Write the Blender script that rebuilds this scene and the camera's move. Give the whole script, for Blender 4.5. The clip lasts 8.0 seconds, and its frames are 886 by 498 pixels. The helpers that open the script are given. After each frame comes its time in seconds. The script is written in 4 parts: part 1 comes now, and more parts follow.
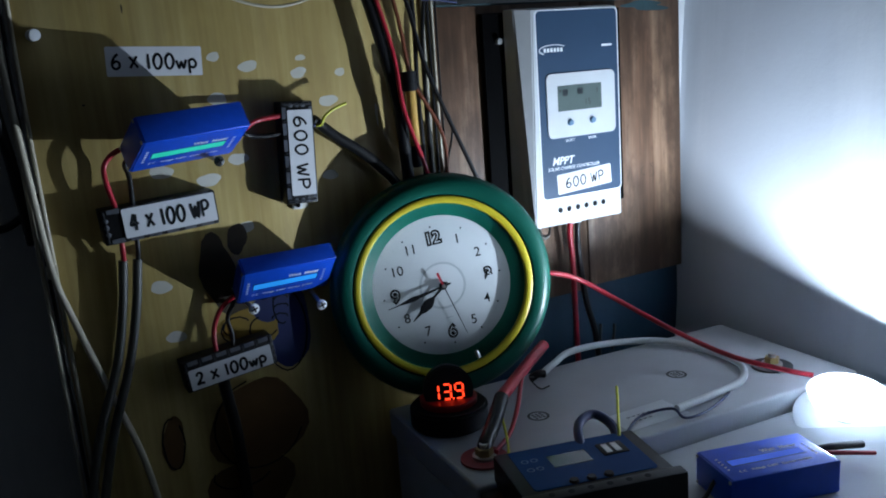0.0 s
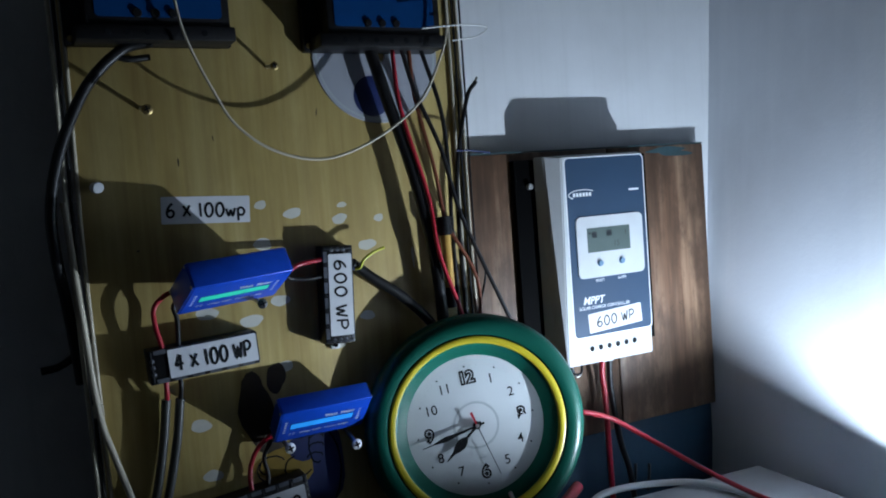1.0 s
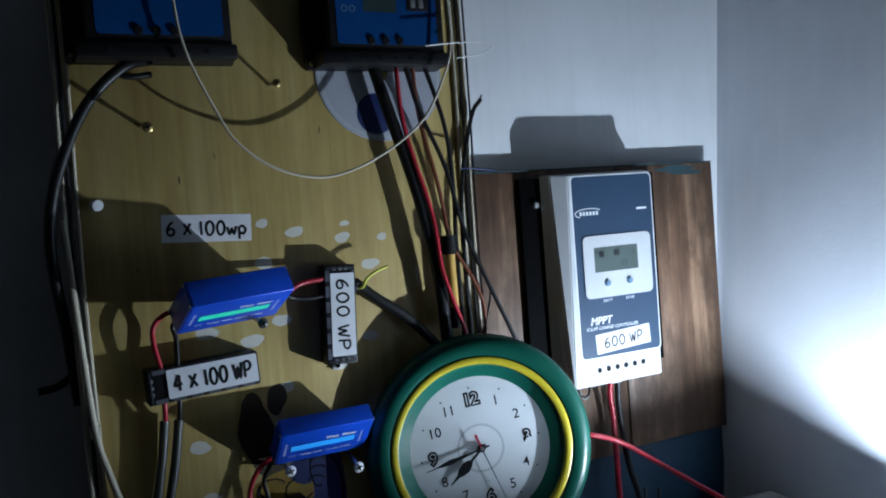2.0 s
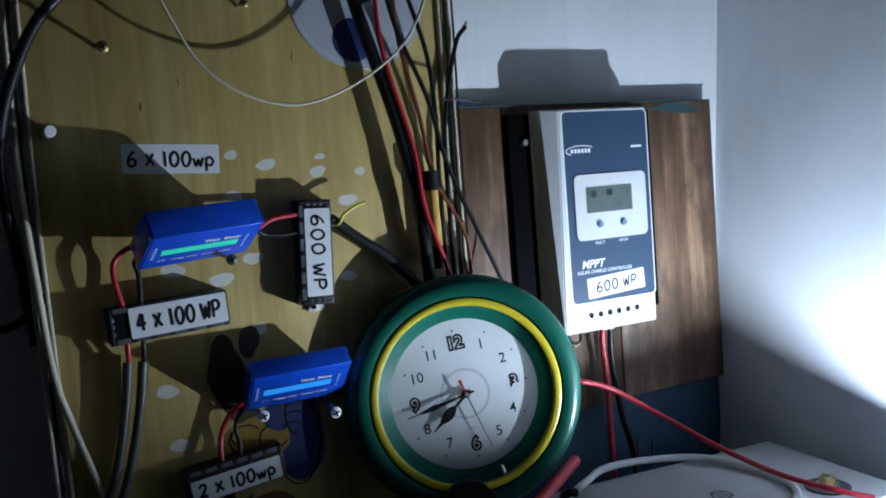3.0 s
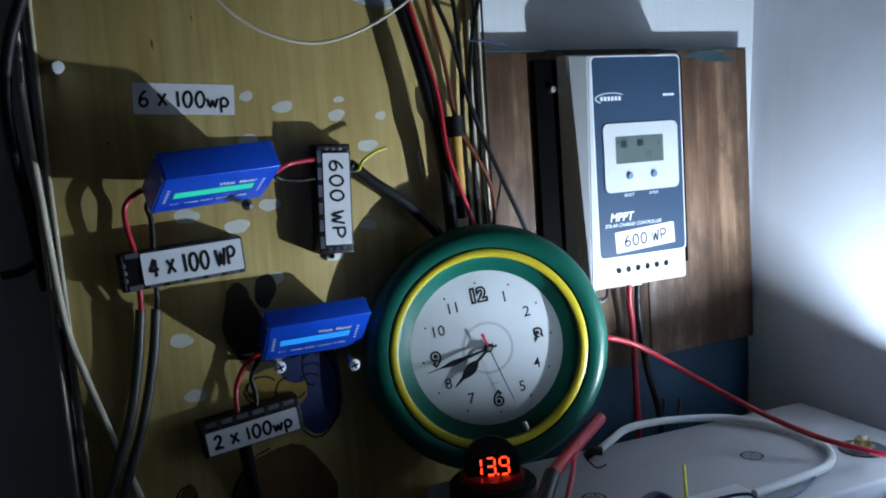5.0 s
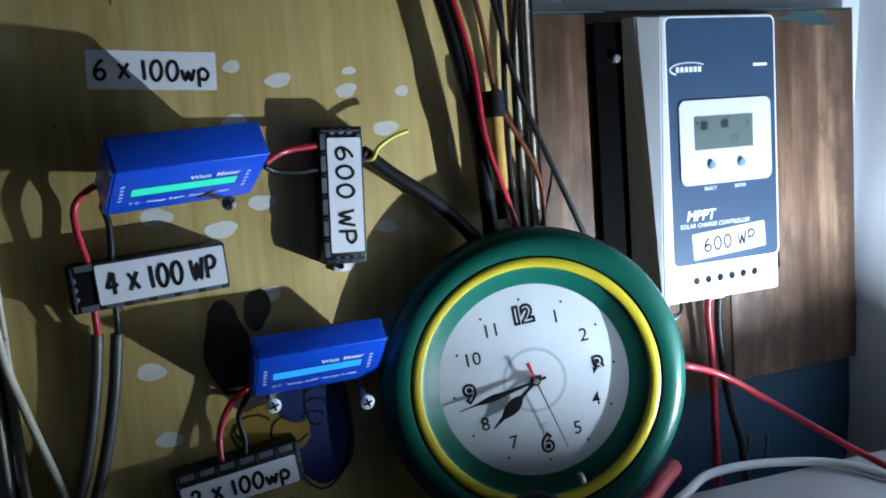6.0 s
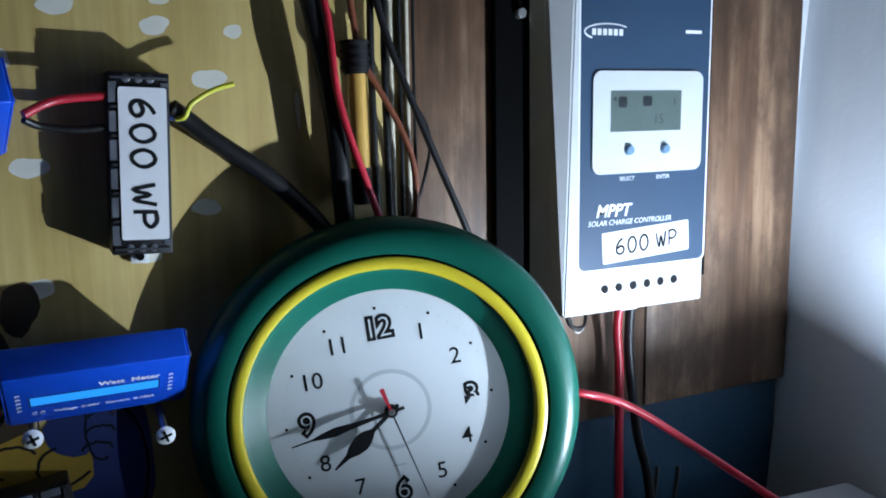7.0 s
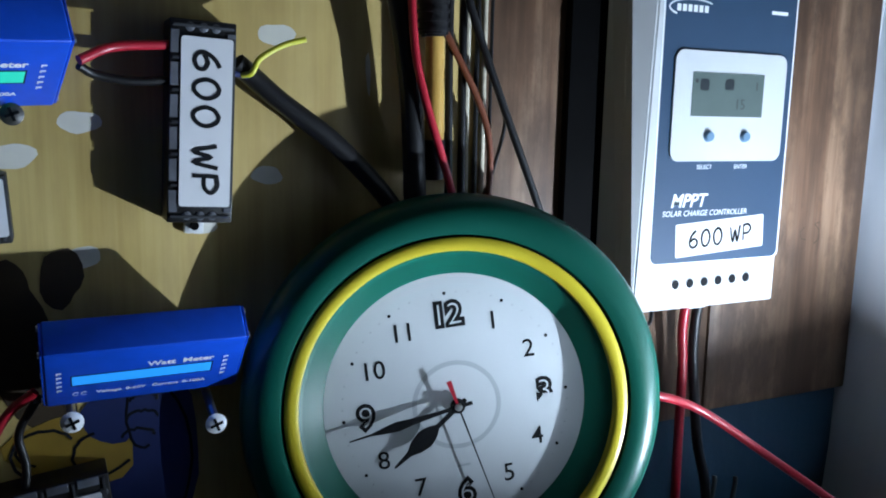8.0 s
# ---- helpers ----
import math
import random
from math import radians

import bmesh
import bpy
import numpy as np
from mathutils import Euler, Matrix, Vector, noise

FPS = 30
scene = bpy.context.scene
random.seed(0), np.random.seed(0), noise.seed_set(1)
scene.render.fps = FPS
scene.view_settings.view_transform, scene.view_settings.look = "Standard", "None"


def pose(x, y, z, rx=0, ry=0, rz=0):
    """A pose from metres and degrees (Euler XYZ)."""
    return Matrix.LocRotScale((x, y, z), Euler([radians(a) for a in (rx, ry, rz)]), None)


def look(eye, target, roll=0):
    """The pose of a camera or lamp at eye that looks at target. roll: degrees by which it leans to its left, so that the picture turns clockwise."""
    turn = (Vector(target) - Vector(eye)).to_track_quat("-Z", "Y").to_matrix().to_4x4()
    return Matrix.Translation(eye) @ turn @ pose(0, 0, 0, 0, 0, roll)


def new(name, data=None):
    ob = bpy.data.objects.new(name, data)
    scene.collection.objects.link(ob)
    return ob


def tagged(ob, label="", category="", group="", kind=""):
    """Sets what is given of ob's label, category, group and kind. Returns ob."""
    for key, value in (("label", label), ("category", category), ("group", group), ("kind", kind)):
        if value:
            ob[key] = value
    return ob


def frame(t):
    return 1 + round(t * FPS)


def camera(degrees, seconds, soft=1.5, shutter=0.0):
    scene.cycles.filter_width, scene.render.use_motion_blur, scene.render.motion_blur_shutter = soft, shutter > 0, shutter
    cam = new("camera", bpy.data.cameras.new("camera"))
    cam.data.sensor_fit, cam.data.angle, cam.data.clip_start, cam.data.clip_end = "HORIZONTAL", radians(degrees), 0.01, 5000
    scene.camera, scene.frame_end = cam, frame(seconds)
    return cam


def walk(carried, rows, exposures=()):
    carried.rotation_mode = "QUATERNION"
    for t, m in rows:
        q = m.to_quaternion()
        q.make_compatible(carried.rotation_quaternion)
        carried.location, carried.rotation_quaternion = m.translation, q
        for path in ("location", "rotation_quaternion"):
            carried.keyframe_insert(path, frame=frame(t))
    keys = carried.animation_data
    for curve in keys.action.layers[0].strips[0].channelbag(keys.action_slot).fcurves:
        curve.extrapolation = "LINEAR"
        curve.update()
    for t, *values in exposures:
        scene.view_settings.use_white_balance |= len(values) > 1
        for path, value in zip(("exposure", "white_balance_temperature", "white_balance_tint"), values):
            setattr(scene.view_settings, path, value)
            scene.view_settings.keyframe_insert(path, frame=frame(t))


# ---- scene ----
cam = camera(56.0, 8.0, soft=1.9)
PATH = [
    (0, (-0.5803, -0.7246, 0.3101), (-0.3475, -0.2959, 0.2006), -4.34),
    (0.5, (-0.5816, -0.7299, 0.3154), (-0.3499, -0.2934, 0.2397), -4.54),
    (1, (-0.5915, -0.7392, 0.3266), (-0.3641, -0.2952, 0.2924), -4.33),
    (1.2, (-0.5943, -0.7368, 0.3297), (-0.3682, -0.2916, 0.3052), -4.06),
    (2.3, (-0.5749, -0.7287, 0.3219), (-0.3527, -0.2813, 0.3009), -4.39),
    (2.5, (-0.5703, -0.7212, 0.3212), (-0.3470, -0.2750, 0.2891), -4.19),
    (3, (-0.5536, -0.7038, 0.2923), (-0.3321, -0.2572, 0.2532), -4.45),
    (3.5, (-0.5540, -0.7043, 0.2914), (-0.3343, -0.2577, 0.2439), -4.38),
    (4, (-0.5558, -0.7001, 0.2848), (-0.3384, -0.2527, 0.2345), -4.32),
    (5.3, (-0.5371, -0.6549, 0.2760), (-0.3338, -0.2020, 0.2167), -4.12),
    (5.5, (-0.5258, -0.6213, 0.2782), (-0.3297, -0.1649, 0.2215), -4.39),
    (6, (-0.4824, -0.5622, 0.2738), (-0.3005, -0.1008, 0.2099), -4.27),
    (6.5, (-0.4344, -0.5071, 0.2812), (-0.2423, -0.0520, 0.2036), -2.68),
    (7, (-0.3896, -0.4746, 0.2679), (-0.1781, -0.0290, 0.1858), -0.96),
    (7.5, (-0.3948, -0.4457, 0.2540), (-0.1764, -0.0041, 0.1686), 0.34),
    (8, (-0.4111, -0.4271, 0.2527), (-0.1962, 0.0169, 0.1711), 1.25),
]
walk(cam, [(t, look(eye, target, roll)) for t, eye, target, roll in PATH], exposures=[(0, -0.1), (3.5, -0.05), (5.5, 0.25), (6.0, 0.5), (6.5, 0.5), (7.0, 0.24), (8.0, 0.2)])

# ---- world and light ----
world = bpy.data.worlds.new("room_dark")
world.use_nodes = True
world.node_tree.nodes["Background"].inputs["Color"].default_value = (0.6, 0.7, 0.85, 1)
world.node_tree.nodes["Background"].inputs["Strength"].default_value = 0.012
scene.world = world
LAMP_POWER = 38500.0

CM = 0.01


# ---- materials ----
def node_material(name):
    m = bpy.data.materials.new(name)
    m.use_nodes = True
    nt = m.node_tree
    return m, nt, nt.nodes["Principled BSDF"]


def ramp(nt, fac, stops):
    r = nt.nodes.new("ShaderNodeValToRGB")
    while len(r.color_ramp.elements) < len(stops):
        r.color_ramp.elements.new(0.5)
    for el, (pos, col) in zip(r.color_ramp.elements, stops):
        el.position, el.color = pos, (*col, 1)
    nt.links.new(fac, r.inputs["Fac"])
    return r.outputs["Color"]


def noise_node(nt, scale, detail=4.0, stretch=(1, 1, 1), rough=0.55, offset=0.0):
    tc = nt.nodes.new("ShaderNodeTexCoord")
    mp = nt.nodes.new("ShaderNodeMapping")
    mp.inputs["Scale"].default_value = stretch
    mp.inputs["Location"].default_value = (offset, offset * 0.7, offset * 1.3)
    n = nt.nodes.new("ShaderNodeTexNoise")
    n.inputs["Scale"].default_value, n.inputs["Detail"].default_value = scale, detail
    n.inputs["Roughness"].default_value = rough
    nt.links.new(tc.outputs["Object"], mp.inputs["Vector"])
    nt.links.new(mp.outputs["Vector"], n.inputs["Vector"])
    return n.outputs["Fac"]


def mix_color(nt, fac, a, b, mode="MIX"):
    m = nt.nodes.new("ShaderNodeMix")
    m.data_type, m.blend_type = "RGBA", mode
    for sock, v in ((m.inputs[0], fac), (m.inputs[6], a), (m.inputs[7], b)):
        if isinstance(v, (int, float)):
            sock.default_value = v
        elif isinstance(v, tuple):
            sock.default_value = (*v, 1)
        else:
            nt.links.new(v, sock)
    return m.outputs[2]


def bump(nt, bsdf, height, strength, distance=0.001):
    b = nt.nodes.new("ShaderNodeBump")
    b.inputs["Strength"].default_value, b.inputs["Distance"].default_value = strength, distance
    nt.links.new(height, b.inputs["Height"])
    nt.links.new(b.outputs["Normal"], bsdf.inputs["Normal"])


def plain(name, col, rough=0.5, metal=0.0, vary=0.25, scale=60.0, bumpy=0.05, coat=0.0, spec=0.5):
    """One-coloured stuff with fine unevenness and larger smudges."""
    m, nt, b = node_material(name)
    fine = noise_node(nt, scale)
    big = noise_node(nt, scale * 0.13, offset=3.1)
    lo, hi = tuple(c * (1 - vary) for c in col), tuple(min(1, c * (1 + vary)) for c in col)
    c1 = ramp(nt, fine, [(0.3, lo), (0.7, hi)])
    c2 = ramp(nt, big, [(0.35, lo), (0.65, hi)])
    nt.links.new(mix_color(nt, 0.5, c1, c2), b.inputs["Base Color"])
    r = nt.nodes.new("ShaderNodeMapRange")
    r.inputs["To Min"].default_value, r.inputs["To Max"].default_value = max(0.02, rough - 0.1), min(1, rough + 0.1)
    nt.links.new(big, r.inputs["Value"])
    nt.links.new(r.outputs["Result"], b.inputs["Roughness"])
    b.inputs["Metallic"].default_value = metal
    b.inputs["Coat Weight"].default_value = coat
    b.inputs["Specular IOR Level"].default_value = spec
    if bumpy:
        bump(nt, b, fine, bumpy, 0.0006)
    return m


def wood(name, dark, mid, light, grain=90.0, stretch=(1, 1, 0.035), rough=0.45, stain=0.0, bumpy=0.12, coat=0.0, blots=6.0, edge=0.0, patch=0.0):
    m, nt, b = node_material(name)
    g = noise_node(nt, grain, 6.0, stretch, 0.62)
    g2 = noise_node(nt, grain * 0.36, 4.0, (1, 1, 0.07), 0.6, 5.0)
    blot = noise_node(nt, blots, 4.0, (1, 1, 0.35), 0.65, 9.0)
    c = ramp(nt, g, [(0.28 + edge, dark), (0.5, mid), (0.74 - edge, light)])
    c = mix_color(nt, 0.45, c, ramp(nt, g2, [(0.3 + edge, dark), (0.48, mid), (0.7 - edge, light)]))
    c = mix_color(nt, ramp(nt, blot, [(0.42, (0, 0, 0)), (0.75, (stain, stain, stain))]), c, dark)
    if patch:
        wide = noise_node(nt, blots * 1.4, 7.0, (1, 1, 0.45), 0.7, 23.0)
        c = mix_color(nt, ramp(nt, wide, [(0.46, (0, 0, 0)), (0.6, (patch, patch, patch))]), c, tuple(0.5 * (p + q) * 0.6 for p, q in zip(dark, mid)))
    nt.links.new(c, b.inputs["Base Color"])
    b.inputs["Roughness"].default_value = rough
    b.inputs["Coat Weight"].default_value = coat
    bump(nt, b, g, bumpy, 0.0008)
    return m


def plaster(name, col, dirt, streak=0.35, runs=70.0):
    m, nt, b = node_material(name)
    fine = noise_node(nt, 180.0, 5.0)
    big = noise_node(nt, 5.0, 5.0, (1, 1, 1), 0.6, 2.0)
    run = noise_node(nt, runs, 5.0, (1, 1, 0.03), 0.65, 7.0)
    c = ramp(nt, big, [(0.3, tuple(v * 0.86 for v in col)), (0.62, col)])
    c = mix_color(nt, ramp(nt, run, [(0.5, (0, 0, 0)), (0.8, (streak, streak, streak))]), c, dirt)
    nt.links.new(c, b.inputs["Base Color"])
    b.inputs["Roughness"].default_value = 0.6
    bump(nt, b, mix_color(nt, 0.5, fine, big), 0.25, 0.002)
    return m


def glow(name, col, strength):
    m, nt, b = node_material(name)
    b.inputs["Base Color"].default_value = (*col, 1)
    b.inputs["Emission Color"].default_value = (*col, 1)
    b.inputs["Emission Strength"].default_value = strength
    return m


def glass_pane(name):
    m, nt, b = node_material(name)
    b.inputs["Transmission Weight"].default_value = 1.0
    b.inputs["Roughness"].default_value = 0.03
    b.inputs["IOR"].default_value = 1.1
    return m


M_BOARD = wood("varnished_plywood", (0.29, 0.18, 0.055), (0.51, 0.385, 0.135), (0.68, 0.555, 0.25), 110.0, rough=0.40, stain=0.5, patch=0.28)
M_PLANK = wood("old_brown_wood", (0.018, 0.009, 0.005), (0.19, 0.10, 0.055), (0.50, 0.33, 0.21), 70.0, (1, 1, 0.05), rough=0.5, stain=1.0, bumpy=0.4, blots=13.0, edge=0.03, patch=0.8)
M_WALL = plaster("white_plaster", (0.74, 0.76, 0.78), (0.52, 0.54, 0.54))
M_RWALL = plaster("grey_plaster", (0.62, 0.65, 0.70), (0.80, 0.82, 0.85), 0.4, 16.0)
M_BLUEWALL = plaster("blue_wall_paint", (0.008, 0.045, 0.085), (0.03, 0.08, 0.12))
M_ROOM = plain("room_paint", (0.26, 0.265, 0.27), 0.8, vary=0.08, scale=8.0)
M_TEAL = plain("teal_paint", (0.025, 0.06, 0.07), 0.6, vary=0.4)
M_GREEN = plain("green_lacquer", (0.003, 0.088, 0.058), 0.34, vary=0.12, scale=30.0, bumpy=0.0, coat=0.08, spec=0.35)
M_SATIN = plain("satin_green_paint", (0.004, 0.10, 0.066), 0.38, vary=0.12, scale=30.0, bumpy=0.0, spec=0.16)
M_YELLOW = plain("yellow_plastic", (0.62, 0.50, 0.03), 0.35, vary=0.1)
M_DIAL = plain("white_dial_card", (0.57, 0.61, 0.625), 0.55, vary=0.05, scale=20.0, bumpy=0.0)
M_DIAL3 = plain("pale_dial_core", (0.60, 0.64, 0.655), 0.5, vary=0.04, scale=20.0, bumpy=0.0)
M_DIAL2 = plain("grey_dial_ring", (0.42, 0.46, 0.47), 0.4, vary=0.05, bumpy=0.0)
M_INK = plain("black_ink", (0.007, 0.008, 0.010), 0.6, vary=0.2, bumpy=0.0, spec=0.12)
M_BLACK = plain("black_plastic", (0.007, 0.007, 0.008), 0.5, vary=0.3, spec=0.3)
M_SMOKE = plain("smoky_clear_plastic", (0.05, 0.053, 0.058), 0.14, vary=0.3)
M_CLEAR = plain("clear_moulded_plastic", (0.09, 0.096, 0.11), 0.1, vary=0.6, scale=90.0, bumpy=0.5, coat=0.4)
# Black pushed lower, almost without gloss, to hold the shade behind the controller cover.
M_ANOD = plain("black_anodised_metal", (0.002, 0.002, 0.0022), 0.7, vary=0.3, spec=0.04)
M_RUBBER = plain("black_cable_sheath", (0.009, 0.009, 0.010), 0.42, vary=0.3, spec=0.35, bumpy=0.03)
M_GREYSHEATH = plain("dusty_sheath_and_shade_grey", (0.05, 0.05, 0.045), 0.45, vary=0.3)
M_RED = plain("red_wire_sheath", (0.42, 0.014, 0.03), 0.36, vary=0.15)
M_BROWNWIRE = plain("brown_wire_sheath", (0.16, 0.045, 0.02), 0.4, vary=0.2)
M_CREAM = plain("cream_wire_sheath", (0.52, 0.47, 0.36), 0.5, vary=0.15)
M_WHITEWIRE = plain("white_wire_sheath", (0.70, 0.71, 0.70), 0.45, vary=0.08)
M_BLUEWIRE = plain("dark_blue_wire_sheath", (0.012, 0.022, 0.09), 0.4, vary=0.2)
M_LIME = plain("yellow_green_wire", (0.60, 0.58, 0.04), 0.4, vary=0.15)
M_BLUE = plain("blue_anodised_case", (0.006, 0.08, 0.62), 0.36, metal=0.1, vary=0.12, scale=120.0)
M_BLUE2 = plain("blue_front_sheet", (0.003, 0.05, 0.18), 0.5, vary=0.12, spec=0.1)
M_NAVY = plain("navy_front_film", (0.018, 0.047, 0.092), 0.42, vary=0.08, scale=25.0, bumpy=0.0)
M_SHELL = plain("pale_grey_shell", (0.53, 0.55, 0.56), 0.42, vary=0.05, scale=40.0, bumpy=0.03)
M_WHITE = plain("white_print", (0.80, 0.82, 0.84), 0.5, vary=0.04, bumpy=0.0)
M_LABEL = plain("white_paper_label", (0.66, 0.67, 0.69), 0.6, vary=0.06, scale=30.0)
M_LCD = plain("grey_green_lcd", (0.085, 0.115, 0.105), 0.22, vary=0.08, bumpy=0.0)
M_DIMLCD = plain("dark_grey_lcd", (0.03, 0.052, 0.05), 0.25, vary=0.1, bumpy=0.0)
M_LCDINK = plain("lcd_segment", (0.012, 0.018, 0.02), 0.3, vary=0.1, bumpy=0.0)
M_STEEL = plain("zinc_steel", (0.55, 0.55, 0.53), 0.32, metal=0.9, vary=0.2)
M_BRASS = plain("brassed_screw", (0.45, 0.33, 0.14), 0.35, metal=0.85, vary=0.25)
M_AMBER = plain("amber_fuse_tube", (0.50, 0.30, 0.07), 0.3, vary=0.2, coat=0.3)
M_BATT = plain("grey_battery_case", (0.42, 0.43, 0.45), 0.48, vary=0.1, scale=25.0)
M_BATTDARK = plain("dark_grey_recess", (0.035, 0.037, 0.04), 0.5, vary=0.2)
M_REDPAD = plain("red_terminal_washer", (0.26, 0.02, 0.025), 0.5, vary=0.25)
M_BUTTON = plain("grey_blue_button", (0.12, 0.22, 0.33), 0.4, vary=0.1)
M_DISC = plain("silver_disc", (0.46, 0.48, 0.53), 0.2, metal=0.15, vary=0.12, scale=15.0, bumpy=0.0)
M_SPOT = plain("bare_white_spot", (0.56, 0.55, 0.48), 0.6, vary=0.12, scale=80.0)
M_STBROWN = plain("faded_brown_sticker", (0.12, 0.06, 0.016), 0.5, vary=0.2)
M_STDARK = plain("dark_brown_sticker", (0.045, 0.03, 0.016), 0.5, vary=0.3)
M_STBLUE = plain("blue_sticker", (0.009, 0.019, 0.09), 0.45, vary=0.2)
M_STYELLOW = plain("yellow_sticker", (0.24, 0.15, 0.015), 0.5, vary=0.2)
M_TABLE = wood("dark_shelf_wood", (0.02, 0.015, 0.012), (0.05, 0.036, 0.028), (0.08, 0.06, 0.045), 60.0, (0.035, 1, 1))
M_CYANLCD = glow("cyan_backlight", (0.02, 0.30, 0.85), 0.5)
M_GREENLCD = glow("green_backlight", (0.02, 0.55, 0.38), 0.42)
M_BLUELCD = glow("blue_backlight", (0.03, 0.12, 0.75), 0.35)
M_REDLED = glow("red_led_segment", (1.0, 0.05, 0.014), 3.0)
M_REDRIM = plain("red_glow_tint", (0.30, 0.008, 0.012), 0.3, vary=0.1)
M_GLASS = glass_pane("clear_glass")
# Passes most of the bulb's light, to fill the shade below the dish rim.
M_DISH, nt, b = node_material("translucent_white_plastic")
b.inputs["Base Color"].default_value = (0.8, 0.82, 0.84, 1)
b.inputs["Roughness"].default_value = 0.5
thin = nt.nodes.new("ShaderNodeBsdfTranslucent")
thin.inputs["Color"].default_value = (0.86, 0.9, 0.95, 1)
both = nt.nodes.new("ShaderNodeMixShader")
both.inputs["Fac"].default_value = 0.9
nt.links.new(b.outputs["BSDF"], both.inputs[1])
nt.links.new(thin.outputs["BSDF"], both.inputs[2])
nt.links.new(both.outputs["Shader"], nt.nodes["Material Output"].inputs["Surface"])
M_BULB = glow("led_white", (0.69, 0.845, 1.04), LAMP_POWER)


# ---- building helpers (all shapes in centimetres) ----
def link(name, bm, material, label=""):
    me = bpy.data.meshes.new(name)
    for v in bm.verts:
        v.co *= CM
    bm.normal_update()
    bm.to_mesh(me)
    bm.free()
    me.materials.append(material)
    ob = new(name, me)
    return tagged(ob, label)


def smooth(ob, angle=40):
    me = ob.data
    me.shade_smooth()
    me.set_sharp_from_angle(angle=radians(angle))
    return ob


def part(name, bm, material, parent, label="", flat=False):
    ob = link(name, bm, material, label)
    ob.parent = parent
    if not flat:
        smooth(ob)
    return ob


def thing(name, label, category, at=(0, 0, 0), turn=(0, 0, 0), group="", kind=""):
    e = new(name)
    e.empty_display_size = 0.02
    e.matrix_basis = pose(at[0] * CM, at[1] * CM, at[2] * CM, *turn)
    return tagged(e, label, category, group, kind)


def solo(name, bm, material, label, category, group="", kind="", flat=False):
    """A thing of one mesh, in world centimetres; its origin is moved to its own base."""
    lo = Vector([min(v.co[i] for v in bm.verts) for i in range(3)])
    hi = Vector([max(v.co[i] for v in bm.verts) for i in range(3)])
    base = Vector(((lo.x + hi.x) / 2, (lo.y + hi.y) / 2, lo.z))
    bmesh.ops.translate(bm, verts=bm.verts, vec=-base)
    ob = link(name, bm, material)
    ob.location = base * CM
    if not flat:
        smooth(ob)
    return tagged(ob, label, category, group, kind)


def box(x0, x1, y0, y1, z0, z1, bevel=0.0, seg=2, bm=None):
    bm = bm or bmesh.new()
    made = bmesh.ops.create_cube(bm, size=1.0)["verts"]
    for v in made:
        v.co = Vector((x0 + (v.co.x + 0.5) * (x1 - x0), y0 + (v.co.y + 0.5) * (y1 - y0), z0 + (v.co.z + 0.5) * (z1 - z0)))
    if bevel:
        edges = list({e for v in made for e in v.link_edges})
        bmesh.ops.bevel(bm, geom=edges, offset=bevel, segments=seg, affect="EDGES", profile=0.5)
    return bm


def rod(p, q, r, seg=16, bm=None, r2=None, bevel=0.0):
    """A round bar from p to q."""
    bm = bm or bmesh.new()
    p, q = Vector(p), Vector(q)
    way = q - p
    m = Matrix.Translation((p + q) / 2) @ way.to_track_quat("Z", "Y").to_matrix().to_4x4()
    made = bmesh.ops.create_cone(bm, cap_ends=True, segments=seg, radius1=r, radius2=r if r2 is None else r2, depth=way.length, matrix=m)["verts"]
    if bevel:
        ring = [e for e in {e for v in made for e in v.link_edges} if len(e.link_faces) == 2 and any(len(f.verts) > 4 for f in e.link_faces)]
        bmesh.ops.bevel(bm, geom=ring, offset=bevel, segments=2, affect="EDGES")
    return bm


def lathe(profile, seg=64, bm=None):
    """Turns (radius, depth) pairs round the axis that points out of a face: -y."""
    bm = bm or bmesh.new()
    rings = []
    for r, d in profile:
        if r < 1e-6:
            rings.append([bm.verts.new((0, d, 0))])
        else:
            rings.append([bm.verts.new((r * math.sin(2 * math.pi * k / seg), d, r * math.cos(2 * math.pi * k / seg))) for k in range(seg)])
    for a, b in zip(rings, rings[1:]):
        for k in range(seg):
            j = (k + 1) % seg
            if len(a) == 1:
                bm.faces.new((a[0], b[k], b[j]))
            elif len(b) == 1:
                bm.faces.new((a[k], b[0], a[j]))
            else:
                bm.faces.new((a[k], b[k], b[j], a[j]))
    bmesh.ops.recalc_face_normals(bm, faces=bm.faces)
    return bm


def spline(pts, steps=6):
    pts = [Vector(p) for p in pts]
    if len(pts) < 3:
        return pts
    ext = [2 * pts[0] - pts[1], *pts, 2 * pts[-1] - pts[-2]]
    out = []
    for a, b, c, d in zip(ext, ext[1:], ext[2:], ext[3:]):
        for k in range(steps):
            t = k / steps
            out.append(0.5 * ((2 * b) + (c - a) * t + (2 * a - 5 * b + 4 * c - d) * t * t + (3 * b - a - 3 * c + d) * t ** 3))
    return out + [pts[-1]]


